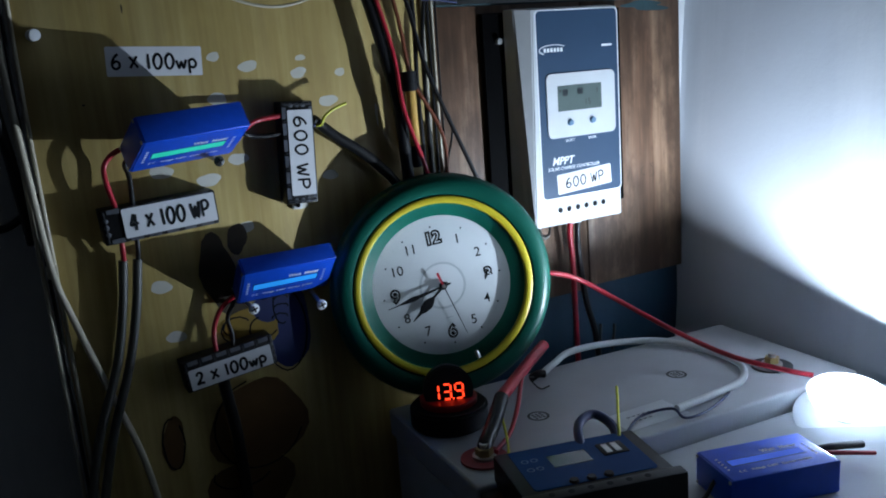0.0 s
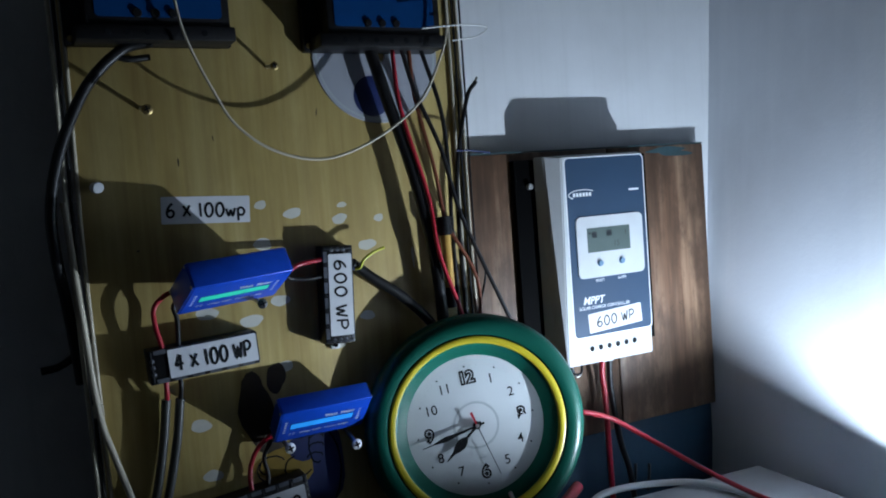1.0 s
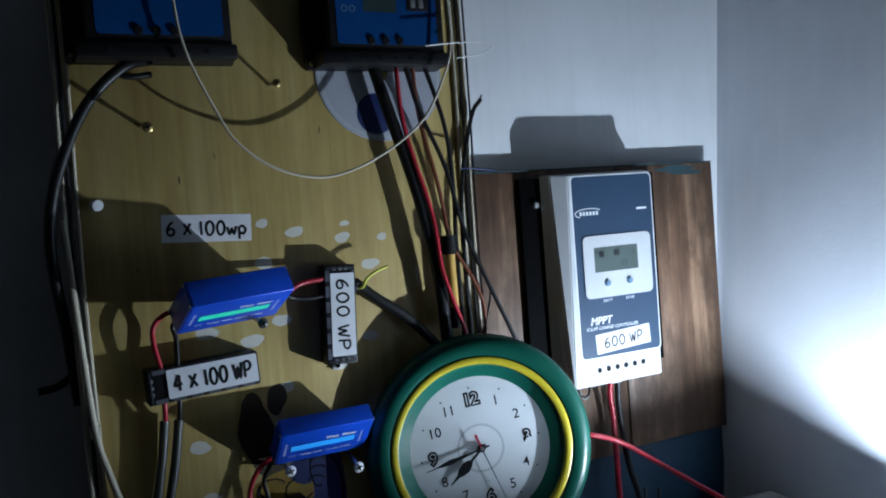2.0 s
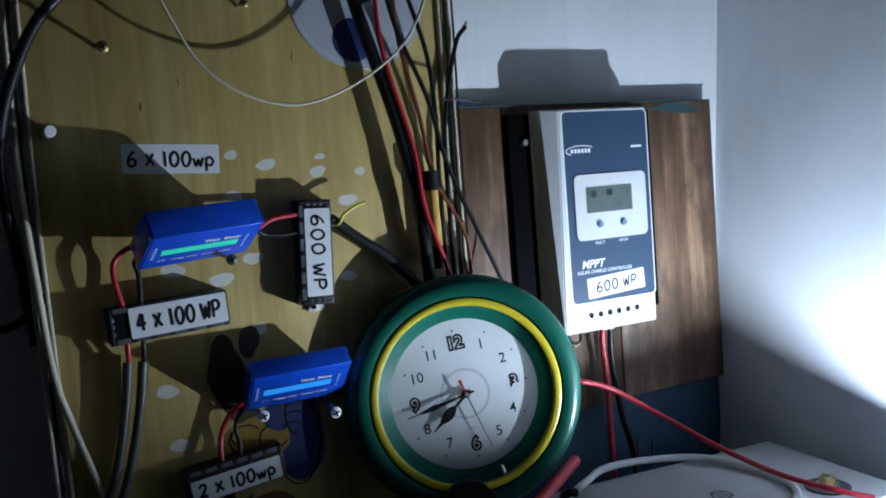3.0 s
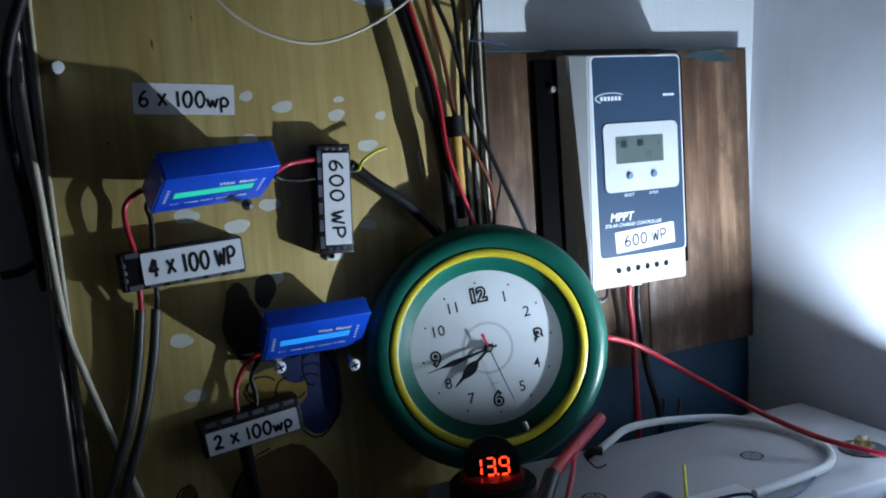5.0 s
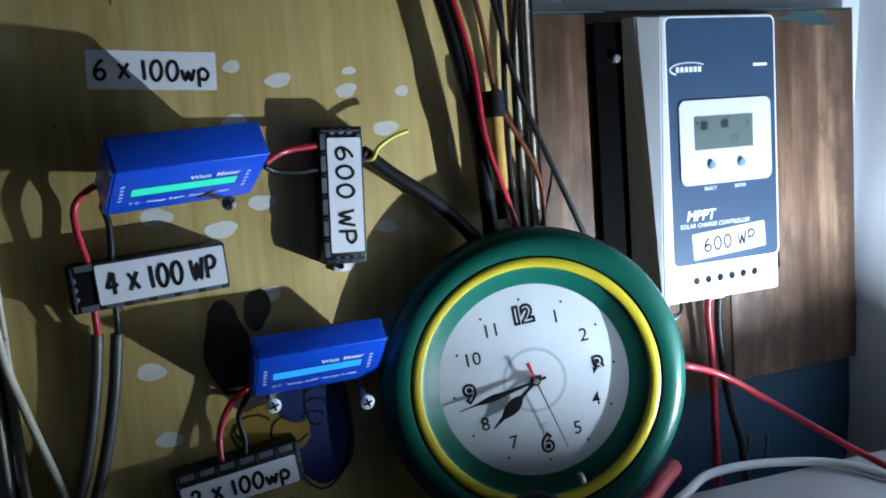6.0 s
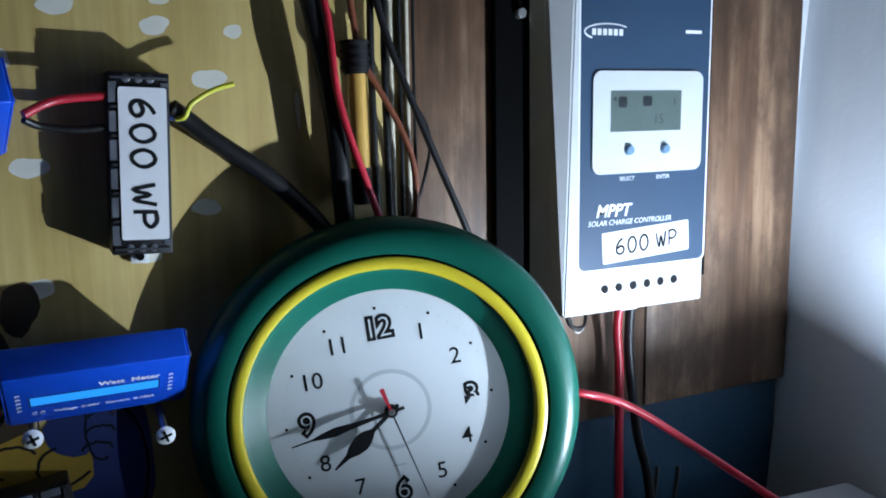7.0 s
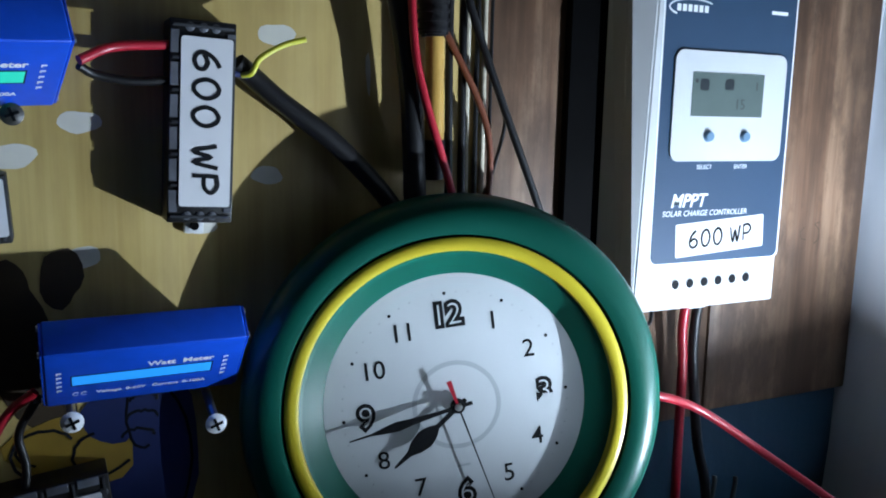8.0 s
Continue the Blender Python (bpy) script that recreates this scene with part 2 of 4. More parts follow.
def sweep(pts, r, seg=8, bm=None, flat=1.0):
    """A round (or flattened) tube along points."""
    bm = bm or bmesh.new()
    rings, side = [], Vector((0.3, -1, 0.2)).normalized()
    for k, p in enumerate(pts):
        way = (pts[min(k + 1, len(pts) - 1)] - pts[max(k - 1, 0)]).normalized()
        side = (side - way * side.dot(way))
        side = side.normalized() if side.length > 1e-4 else way.orthogonal().normalized()
        up = way.cross(side)
        rings.append([bm.verts.new(p + r * (math.cos(2 * math.pi * j / seg) * side * flat + math.sin(2 * math.pi * j / seg) * up)) for j in range(seg)])
    for a, b in zip(rings, rings[1:]):
        for j in range(seg):
            bm.faces.new((a[j], a[(j + 1) % seg], b[(j + 1) % seg], b[j]))
    bm.faces.new(rings[0][::-1])
    bm.faces.new(rings[-1])
    bmesh.ops.recalc_face_normals(bm, faces=bm.faces)
    return bm


def cable(pts, r, material, label, category="cable", name="cable", group="", flat=1.0):
    return solo(name, sweep(spline(pts), r, 10, flat=flat), material, label, category, group)


def text_bm(body, size, align="CENTER", bold=0.0, depth=0.012, shear=0.0, squeeze=1.0):
    """Printed letters in the x-z plane that face -y, size in centimetres, centred on the baseline's middle."""
    cu = bpy.data.curves.new("lettering", "FONT")
    cu.body, cu.size, cu.align_x, cu.align_y = body, size, align, "CENTER"
    cu.offset, cu.extrude, cu.shear, cu.resolution_u = bold, depth, shear, 3
    holder = bpy.data.objects.new("lettering", cu)
    me = bpy.data.meshes.new_from_object(holder)
    bm = bmesh.new()
    bm.from_mesh(me)
    bpy.data.objects.remove(holder)
    bpy.data.meshes.remove(me)
    for v in bm.verts:
        x, y, z = v.co
        v.co = Vector((x * squeeze, -z, y))
    return bm


def moved(bm, x=0, y=0, z=0, turn=0.0):
    """Turns a flat shape in the x-z plane (degrees, anticlockwise for a viewer in front), then shifts it."""
    bmesh.ops.rotate(bm, verts=bm.verts, cent=(0, 0, 0), matrix=Matrix.Rotation(radians(-turn), 3, "Y"))
    bmesh.ops.translate(bm, verts=bm.verts, vec=(x, y, z))
    return bm


PEN = {
    "6": [[(0.75, 1.0), (0.4, 0.8), (0.14, 0.45), (0.16, 0.15), (0.45, 0.0), (0.8, 0.12), (0.84, 0.38), (0.55, 0.52), (0.2, 0.38)]],
    "0": [[(0.5, 1.0), (0.2, 0.82), (0.08, 0.45), (0.25, 0.06), (0.55, 0.0), (0.84, 0.25), (0.9, 0.6), (0.72, 0.92), (0.45, 1.0)]],
    "1": [[(0.42, 1.0), (0.55, 0.0)]],
    "2": [[(0.1, 0.75), (0.3, 0.98), (0.65, 0.95), (0.75, 0.7), (0.45, 0.35), (0.08, 0.04), (0.5, 0.08), (0.92, 0.0)]],
    "4": [[(0.55, 1.0), (0.3, 0.65), (0.05, 0.35), (0.5, 0.38), (0.95, 0.42)], [(0.68, 0.95), (0.62, 0.5), (0.6, 0.0)]],
    "X": [[(0.08, 0.82), (0.9, 0.08)], [(0.85, 0.85), (0.1, 0.05)]],
    "W": [[(0.0, 0.95), (0.25, 0.0), (0.5, 0.75), (0.72, 0.0), (1.0, 1.0)]],
    "P": [[(0.15, 1.0), (0.12, 0.0)], [(0.1, 0.95), (0.6, 1.0), (0.9, 0.75), (0.65, 0.48), (0.15, 0.45)]],
    "w": [[(0.0, 0.55), (0.25, 0.0), (0.5, 0.45), (0.72, 0.0), (1.0, 0.58)]],
    "p": [[(0.12, 0.55), (0.15, -0.35)], [(0.1, 0.5), (0.5, 0.62), (0.85, 0.35), (0.6, 0.05), (0.15, 0.12)]],
}


def handwriting(word, width, height, pen=0.07, slant=0.0):
    """Felt-pen strokes for a word, centred, in the x-z plane, facing -y."""
    bm = bmesh.new()
    widths = [0.45 if ch in "1" else 0.35 if ch == " " else 1.0 for ch in word]
    unit = width / (sum(widths) + 0.22 * (len(word) - 1))
    x = -width / 2
    for ch, w in zip(word, widths):
        for stroke in PEN.get(ch, []):
            pts = [Vector((x + unit * w * a + slant * b, -0.012, (b - 0.5) * height)) for a, b in stroke]
            sweep(spline(pts, 4), pen, 6, bm, flat=0.15)
        x += unit * (w + 0.22)
    for v in bm.verts:
        v.co.y = max(-0.03, min(0.0, v.co.y))
    return bm


def flat_shape(points, depth=0.03):
    """A thin sheet in the x-z plane from an outline, its back at y = 0."""
    bm = bmesh.new()
    front = [bm.verts.new((x, -depth, z)) for x, z in points]
    back = [bm.verts.new((x, 0, z)) for x, z in points]
    bm.faces.new(front)
    bm.faces.new(back[::-1])
    for k in range(len(points)):
        j = (k + 1) % len(points)
        bm.faces.new((front[k], back[k], back[j], front[j]))
    bmesh.ops.recalc_face_normals(bm, faces=bm.faces)
    return bm


def rounded(w, h, r, seg=5):
    out = []
    for cx, cz, a0 in ((w / 2 - r, h / 2 - r, 0), (-w / 2 + r, h / 2 - r, 90), (-w / 2 + r, -h / 2 + r, 180), (w / 2 - r, -h / 2 + r, 270)):
        for k in range(seg + 1):
            a = radians(a0 + 90 * k / seg)
            out.append((cx + r * math.cos(a), cz + r * math.sin(a)))
    return out


def blob(rx, rz, seed, seg=18, rough=0.12):
    rnd = random.Random(seed)
    ph = [rnd.uniform(0, 6.28) for _ in range(3)]
    out = []
    for k in range(seg):
        a = 2 * math.pi * k / seg
        f = 1 + rough * (math.sin(2 * a + ph[0]) + 0.6 * math.sin(3 * a + ph[1]) + 0.4 * math.sin(5 * a + ph[2]))
        out.append((rx * f * math.cos(a), rz * f * math.sin(a)))
    return out


# ---- the room ----
WALL_Y, BOARD_Y, PLANK_Y = 0.0, -4.8, -1.6
BLOCK_Y = -6.6
def structure(name, bm, material, label, flat=True):
    ob = link(name, bm, material)
    return tagged(ob, label, name.split("_")[0], kind="structure")


structure("wall_north", box(-190, 40, 0, 12, -90, 170), M_WALL, "white painted plaster wall behind the solar equipment")
bm = box(13.4, 28, -230, 0.0, -90, 170)
for v in bm.verts:
    v.co.x += (v.co.z - 16) * 0.085
structure("wall_east", bm, M_RWALL, "grey-white plaster side wall with vertical trowel streaks")
structure("wall_south", box(-202, 40, -242, -230, -90, 170), M_ROOM, "plain painted wall closing the room")
structure("wall_west", box(-202, -190, -230, 12, -90, 170), M_ROOM, "plain painted side wall of the room")
structure("floor", box(-202, 40, -242, 12, -100, -90), M_ROOM, "plain dark room floor")
structure("ceiling", box(-202, 40, -242, 12, 170, 180), M_ROOM, "plain painted ceiling of the room")

shelf = thing("equipment_shelf", "dark wooden shelf under the two grey batteries", "shelf", (-50, -30, -24))
part("shelf_top", box(-60, 62, -28, 29.8, 0, 2.4, 0.2), M_TABLE, shelf)
for x in (-56, 52):
    for y in (-24, 26):
        part("leg", box(x - 2.5, x + 2.5, y - 2.5, y + 2.5, -66, -0.05, 0.3), M_TABLE, shelf)

# blue-painted lower strip of wall
structure("wall_panel_blue", box(-22, 12.2, -1.2, 0.01, -30, 5.6, 0.1), M_BLUEWALL, "dark blue painted board low on the wall")

# brown planks behind the charge controller
planks = thing("plank_panel", "old dark brown wooden planks with teal paint smears", "panel", (-3, PLANK_Y, 5.2))
for k, (x0, x1) in enumerate(((-18, 1.6), (1.75, 15.6))):
    bm = box(x0, x1, 0.0, 1.55, 0.0 + 0.25 * k, 30.8, 0.12)
    part("plank", bm, M_PLANK, planks)
part("paint_smear", moved(flat_shape(blob(3.3, 0.45, 5, 22, 0.3), 0.02), 10.6, -0.004, 30.1), M_TEAL, planks, "teal paint smear")
part("paint_edge", box(-18, 15.6, 0.02, 1.5, 30.82, 30.95), M_TEAL, planks, "teal painted top edge")
bm = bmesh.new()
sweep([Vector((9.9, -0.004, 12.6)), Vector((9.5, -0.004, 12.3)), Vector((9.6, -0.004, 11.8)), Vector((10.1, -0.004, 11.7))], 0.03, 5, bm, flat=0.3)
sweep([Vector((11.3, -0.004, 12.9)), Vector((10.8, -0.004, 12.8)), Vector((11.3, -0.004, 12.4)), Vector((11.4, -0.004, 11.7)), Vector((10.9, -0.004, 11.4))], 0.03, 5, bm, flat=0.3)
part("pencil_mark", bm, M_STDARK, planks, "faint pencil scribble")

# ---- yellow board ----
board = thing("mounting_board", "yellow varnished plywood mounting board with pale bare spots", "board", (-37.6, BOARD_Y, -12))
part("sheet", box(-17.0, 17.0, 0, 1.2, 0, 78, 0.12), M_BOARD, board)
for x in (-15, 13.5):
    part("batten", box(x - 1.5, x + 1.5, 1.22, 4.75, 0.5, 77, 0.1), M_PLANK, board, "rough brown batten")
SPOTS = [(-40.6, 32.7, 0.55), (-37.9, 31.8, 0.75), (-33.7, 31.0, 0.7), (-33.4, 32.2, 0.42), (-31.3, 28.5, 0.8), (-40.7, 29.4, 0.8), (-30.0, 30.8, 0.5),
         (-39.6, 24.5, 0.8), (-42.2, 23.1, 0.9), (-45.8, 24.2, 0.9), (-47.1, 15.1, 0.85), (-46.5, 10.8, 0.8), (-31.8, 22.2, 0.7), (-34.8, 20.0, 0.7), (-39.8, 18.8, 0.8)]
for k, (x, z, r) in enumerate(SPOTS):
    part("bare_spot", moved(flat_shape(blob(r, r * 0.62, k, rough=0.1), 0.006), x + 37.6, -0.002, z + 12, 4), M_SPOT, board, flat=True)
for x, z, a, b, t in ((-46.9, 36.6, 0.07, 0.35, 4), (-50.6, 29.8, 0.09, 0.09, 0), (-35.0, 40.3, 0.06, 0.3, -10), (-44.0, 38.4, 0.05, 0.22, 8), (-48.3, 19.2, 0.05, 0.3, 15), (-31.4, 42.0, 0.08, 0.5, -20)):
    part("nick", moved(flat_shape(blob(a, b, int(b * 90), 10, 0.2), 0.006), x + 37.6, -0.002, z + 12, t), M_STDARK, board, "small dark nick", flat=True)
part("scar", moved(flat_shape(blob(0.12, 1.0, 40, 12, 0.2), 0.006), 10.7, -0.002, 39.0), M_SPOT, board, flat=True)


# old stickers, as plain patches
def sticker(x, z, shape, material, label, turn=0.0, lift=0.01):
    bm = moved(flat_shape(shape, 0.015), x, BOARD_Y - lift, z, turn)
    return solo("wall_sticker", bm, material, label, "sticker", "worn stickers on the board", flat=True)


sticker(-40.7, 1.6, blob(4.0, 4.2, 3, 24, 0.1), M_STBROWN, "large faded brown sticker patch low on the board")
sticker(-42.0, -4.2, blob(3.5, 3.4, 8, 24, 0.1), M_STBROWN, "faded brown lower sticker patch", lift=0.03)
sticker(-48.0, 1.8, blob(0.9, 2.4, 12, 20, 0.1), M_STBROWN, "small brown leaf-shaped sticker", -12)
sticker(-40.4, 10.3, blob(2.6, 1.6, 17, 20, 0.12), M_STYELLOW, "yellow sticker patch under the watt meter", lift=0.03)
sticker(-37.2, 9.6, blob(2.0, 4.0, 21, 20, 0.1), M_STBLUE, "dark blue sticker patch beside the terminal block", lift=0.02)
sticker(-38.9, 11.6, blob(1.3, 1.1, 24, 16, 0.1), M_STBLUE, "small bright blue sticker patch", lift=0.05)
sticker(-42.2, 14.8, blob(1.7, 3.4, 27, 20, 0.15), M_STDARK, "dark brown sticker patch behind the watt meter", 12)
sticker(-40.6, 18.0, blob(0.85, 1.3, 31, 16, 0.1), M_STDARK, "dark brown rounded sticker patch", lift=0.03)
sticker(-42.6, 17.6, blob(0.9, 1.2, 33, 16, 0.1), M_STDARK, "dark brown rounded sticker patch", lift=0.05)


bm = bmesh.new()
rnd = random.Random(14)
for cx, cz, rx, rz, a0, a1 in ((-40.4, 10.3, 2.5, 1.5, 150, 330), (-41.6, 10.6, 1.1, 0.8, 20, 250), (-39.6, 9.9, 0.9, 1.1, 90, 300), (-37.6, 11.6, 0.7, 1.6, 60, 290), (-37.4, 9.4, 1.9, 3.7, 200, 420),
                                (-37.5, 12.2, 0.6, 0.35, 0, 180), (-37.6, 11.4, 0.65, 0.35, 0, 180), (-37.8, 10.6, 0.7, 0.35, 0, 180), (-40.7, 1.6, 3.9, 4.1, 100, 340), (-42.6, -2.4, 2.6, 1.4, 160, 330), (-48.0, 1.8, 0.85, 2.3, 80, 400)):
    path = [Vector((cx + rx * math.cos(radians(c)) + rnd.uniform(-0.05, 0.05), BOARD_Y - 0.07, cz + rz * math.sin(radians(c)) + rnd.uniform(-0.05, 0.05))) for c in [a0 + (a1 - a0) * k / 14 for k in range(15)]]
    sweep(path, 0.07, 5, bm, flat=0.2)
tagged(solo("sticker_outlines", bm, M_INK, "black printed outlines on the worn stickers", "print"), kind="stuff")


# ---- labels, screws ----
def paper_label(x, z, w, h, word, turn, ground_y, label, tw=0.84, th=0.5, pen=0.11, vertical=False, group="handwritten labels"):
    t = thing("paper_label", label, "label", (x, ground_y, z), (0, -turn, 0), group)
    part("paper", flat_shape(rounded(w, h, 0.12), 0.02), M_LABEL, t, flat=True)
    if vertical:
        bm = moved(handwriting(word, h * tw, w * th * 0.88, pen), 0, -0.021, 0, -90)
    else:
        bm = moved(handwriting(word, w * tw, h * th, pen), 0, -0.021, 0)
    part("handwriting", bm, M_INK, t, "black felt-pen strokes")
    return t


paper_label(-45.05, 32.65, 7.1, 2.2, "6 X 100wp", -3, BOARD_Y - 0.004, "white paper label with black handwriting on the yellow board", 0.9, 0.5)


def screw(x, y0, y1, z, r, material, label, drop=0.0, head=True):
    t = thing("board_screw", label, "screw", (x, y0, z), (0, 0, 0), "screws in the board")
    part("shank", rod((0, 0.3, drop), (0, y1 - y0, 0), r * 0.42, 10), M_STEEL, t)
    bm = lathe([(0, y1 - y0 - r * 0.42), (r * 0.55, y1 - y0 - r * 0.36), (r, y1 - y0 - 0.02), (r * 0.95, y1 - y0 + 0.05), (0, y1 - y0 + 0.2)], 18)
    h = part("head", bm, material, t)
    # Slots are not cut: ink-black bars colour in their shade.
    for a in (0, 90):
        bm = moved(box(-r * 0.62, r * 0.62, -0.02, 0.03, -r * 0.13, r * 0.13), 0, y1 - y0 - r * 0.4, 0, a + 20)
        part("cross_slot", bm, M_INK, h)
    return t


# This head is coloured dark grey for the shade it sits in.
screw(-41.98, BOARD_Y, -8.0, 24.82, 0.42, M_GREYSHEATH, "cross-head screw with its shade coloured in, holding up a watt meter", 0.2)
screw(-40.5, BOARD_Y, -7.0, 12.39, 0.46, M_WHITE, "bright cross-head screw holding up a watt meter", 0.2)
screw(-34.83, BOARD_Y, -7.5, 11.68, 0.46, M_WHITE, "bright cross-head screw sticking out of the board", 0.9)
screw(-39.0, BOARD_Y, -7.0, 43.9, 0.34, M_BRASS, "brassy bolt sticking out of the board", 0.3)
screw(-49.36, BOARD_Y, -8.0, 40.46, 0.42, M_BRASS, "brassy bolt sticking out of the board", 0.5)
peg = thing("wall_peg", "white plastic cap on a peg in the board", "peg", (-53.3, BOARD_Y, 34.9))
part("pin", rod((0, 0.3, 0.3), (0, -1.3, 0), 0.2, 10), M_STEEL, peg)
part("cap", rod((0, -0.5, 0.05), (0.1, -2.0, 0), 0.42, 14, bevel=0.08), M_WHITE, peg)


# ---- watt meters ----
def watt_meter(at, turn, lcd, label, length=8.4, face=3.9, depth=2.5):
    """Blue case; local x along it, its display faces -y; the origin is the middle of the upper front edge."""
    t = thing("watt_meter", label, "meter", at, turn, "blue watt meters")
    h, u, w = length / 2, length / 8.4, face / 3.9
    part("case", box(-h, h, 0, depth, -face, 0, 0.1, 3), M_BLUE, t)
    for x in (-h, h):
        s = 1 if x > 0 else -1
        e = part("end_cap", box(min(x, x + 0.1 * s), max(x, x + 0.1 * s), 0.06, depth - 0.06, -face + 0.06, -0.06, 0.03), M_BLUE, t)
        for yy, zz in ((0.22, -0.22), (depth - 0.22, -0.22), (0.22, -face + 0.22), (depth - 0.22, -face + 0.22)):
            part("cap_screw", rod((x + 0.08 * s, yy, zz), (x + 0.17 * s, yy, zz), 0.13, 10), M_STEEL, e)
    part("display", flat_shape([(-3.1 * u, -2.34 * w), (2.85 * u, -2.34 * w), (2.85 * u, -1.68 * w), (-3.1 * u, -1.68 * w)], 0.012), lcd, t, "lit display strip", flat=True)
    part("frame", box(-3.16 * u, 2.91 * u, -0.006, 0.02, -2.4 * w, -1.62 * w), M_BLACK, t, flat=True)
    part("title", moved(text_bm("Watt  Meter", 0.56 * u, bold=0.016, depth=0.004), 1.45 * u, -0.01, -1.3 * w), M_WHITE, t, "white printed words")
    part("legend", moved(text_bm("Voltage  0-60V   Current  0-100A", 0.35 * u, bold=0.008, depth=0.003), 0.3 * u, -0.01, -3.05 * w), M_WHITE, t, "small white printed words")
    bm = bmesh.new()
    for x in (-2.95, -2.6):
        sweep([Vector((x * u + 0.12 * math.cos(c), -0.008, -3.05 * w + 0.13 * math.sin(c))) for c in [radians(50 + 26 * k) for k in range(11)]], 0.025, 5, bm, flat=0.3)
    part("mark", bm, M_WHITE, t, "tiny white printed mark")
    for x in (-3.62, 3.45):
        bm = bmesh.new()
        for k in range(5):
            z = (-1.35 - 0.33 * k) * w
            box(x * u - 0.1, x * u + 0.1, -0.012, 0.0, z - 0.03, z + 0.07, bm=bm)
            box(x * u - 0.1, x * u - 0.04, -0.012, 0.0, z - 0.1, z - 0.034, bm=bm)
        part("side_print", bm, M_WHITE, t, "tiny white side lettering")
    return t


watt_meter((-43.85, -10.9, 27.18), (61.2, -2.9, 10.9), M_GREENLCD, "blue metal watt meter with a green display hung on screws", 8.1, 4.65, 2.15)
watt_meter((-37.6, -9.05, 15.84), (46, -0.3, 0), M_CYANLCD, "blue metal watt meter with a cyan display hung on screws", 7.7, 4.4, 1.6)


# ---- terminal blocks ----
def terminal_block(x, z, w, h, turn, word, lw, lh, label, lx=0.0, lz=0.0, vertical=False, poles=6, pen=0.125):
    t = thing("terminal_block", label, "terminal", (x, BOARD_Y, z), (0, -turn, 0), "black terminal blocks")
    d = BLOCK_Y - BOARD_Y
    part("base", box(-w / 2, w / 2, d + 0.05, 0, -h / 2, h / 2, 0.08), M_BLACK, t)
    long, short = (h, w) if vertical else (w, h)
    step = long / (poles + 0.4)
    for k in range(poles + 1):
        a = -long / 2 + 0.2 * step + k * step
        bx = (-short / 2 + 0.12, short / 2 - 0.12, a - 0.07, a + 0.07)
        b = box(bx[0], bx[1], d - 0.04, d + 0.3, bx[2], bx[3], 0.03) if vertical else box(bx[2], bx[3], d - 0.04, d + 0.3, bx[0], bx[1], 0.03)
        part("barrier", b, M_SMOKE, t, "glossy divider rib")
    for k in range(poles):
        a = -long / 2 + 0.7 * step + k * step
        for s in (-1, 1):
            c = s * (short / 2 - 0.2)
            px, pz = (c, a) if vertical else (a, c)
            part("clamp_screw", rod((px, d + 0.1, pz), (px, d + 0.015, pz), 0.1, 12), M_STEEL, t)
    part("cover", box(lx - lw / 2 - 0.05, lx + lw / 2 + 0.12, d - 0.045, d + 0.03, lz - lh / 2 - 0.05, lz + lh / 2 + 0.05, 0.015), M_SMOKE, t, "smoky glossy cover strip")
    for k in range(poles):
        # clear cells between the ribs, seen along both long edges
        a = -long / 2 + 0.7 * step + k * step
        for s in (-1, 1):
            c0, c1 = sorted((s * (short / 2 - 0.4), s * (short / 2 - 0.03)))
            span = (a - 0.36 * step, a + 0.36 * step)
            cell = box(c0, c1, d - 0.02, d + 0.09, *span, 0.03, 1) if vertical else box(*span, d - 0.02, d + 0.09, c0, c1, 0.03, 1)
            part("clear_cell", cell, M_CLEAR, t, "clear glinting cover cell")
    for e in (-1, 1):
        a = e * (long / 2 - 0.3)
        for q in (-0.55, 0.0, 0.5):
            px, pz = (q, a) if vertical else (a, q)
            part("cover_rivet", moved(lathe([(0, -0.05), (0.14, -0.04), (0.2, 0)], 12), px, d + 0.03, pz), M_CLEAR, t)
    for e in (-1,) if vertical else ():
        a = e * (long / 2 + 0.3)
        ear = box(-0.42, 0.42, -0.35, 0, a - 0.36, a + 0.36, 0.08) if vertical else box(a - 0.36, a + 0.36, -0.35, 0, -0.42, 0.42, 0.08)
        part("mounting_ear", ear, M_SHELL, t, "pale mounting tab")
        px, pz = (0, a) if vertical else (a, 0)
        part("ear_screw", rod((px, -0.33, pz), (px, -0.5, pz), 0.2, 12), M_ANOD, t)
    paper_label(x + lx, z + lz, lw, lh, word, turn if not vertical else turn, BLOCK_Y - 0.065, "white paper label with black handwriting on a terminal block", 0.86, 0.56, pen, vertical)
    return t


terminal_block(-34.95, 24.55, 2.7, 8.4, -2.6, "600 WP", 2.1, 7.0, "black screw terminal block mounted upright on the board", 0.15, 0.0, True, 6, 0.105)
terminal_block(-46.6, 20.95, 8.6, 2.7, 3, "4 X 100 WP", 7.0, 2.25, "black screw terminal block mounted level on the board", 0.7, 0.1)
terminal_block(-42.85, 8.1, 7.6, 2.6, 6, "2 X 100wp", 6.9, 1.75, "black screw terminal block in the shade low on the board", 0.0, -0.3)


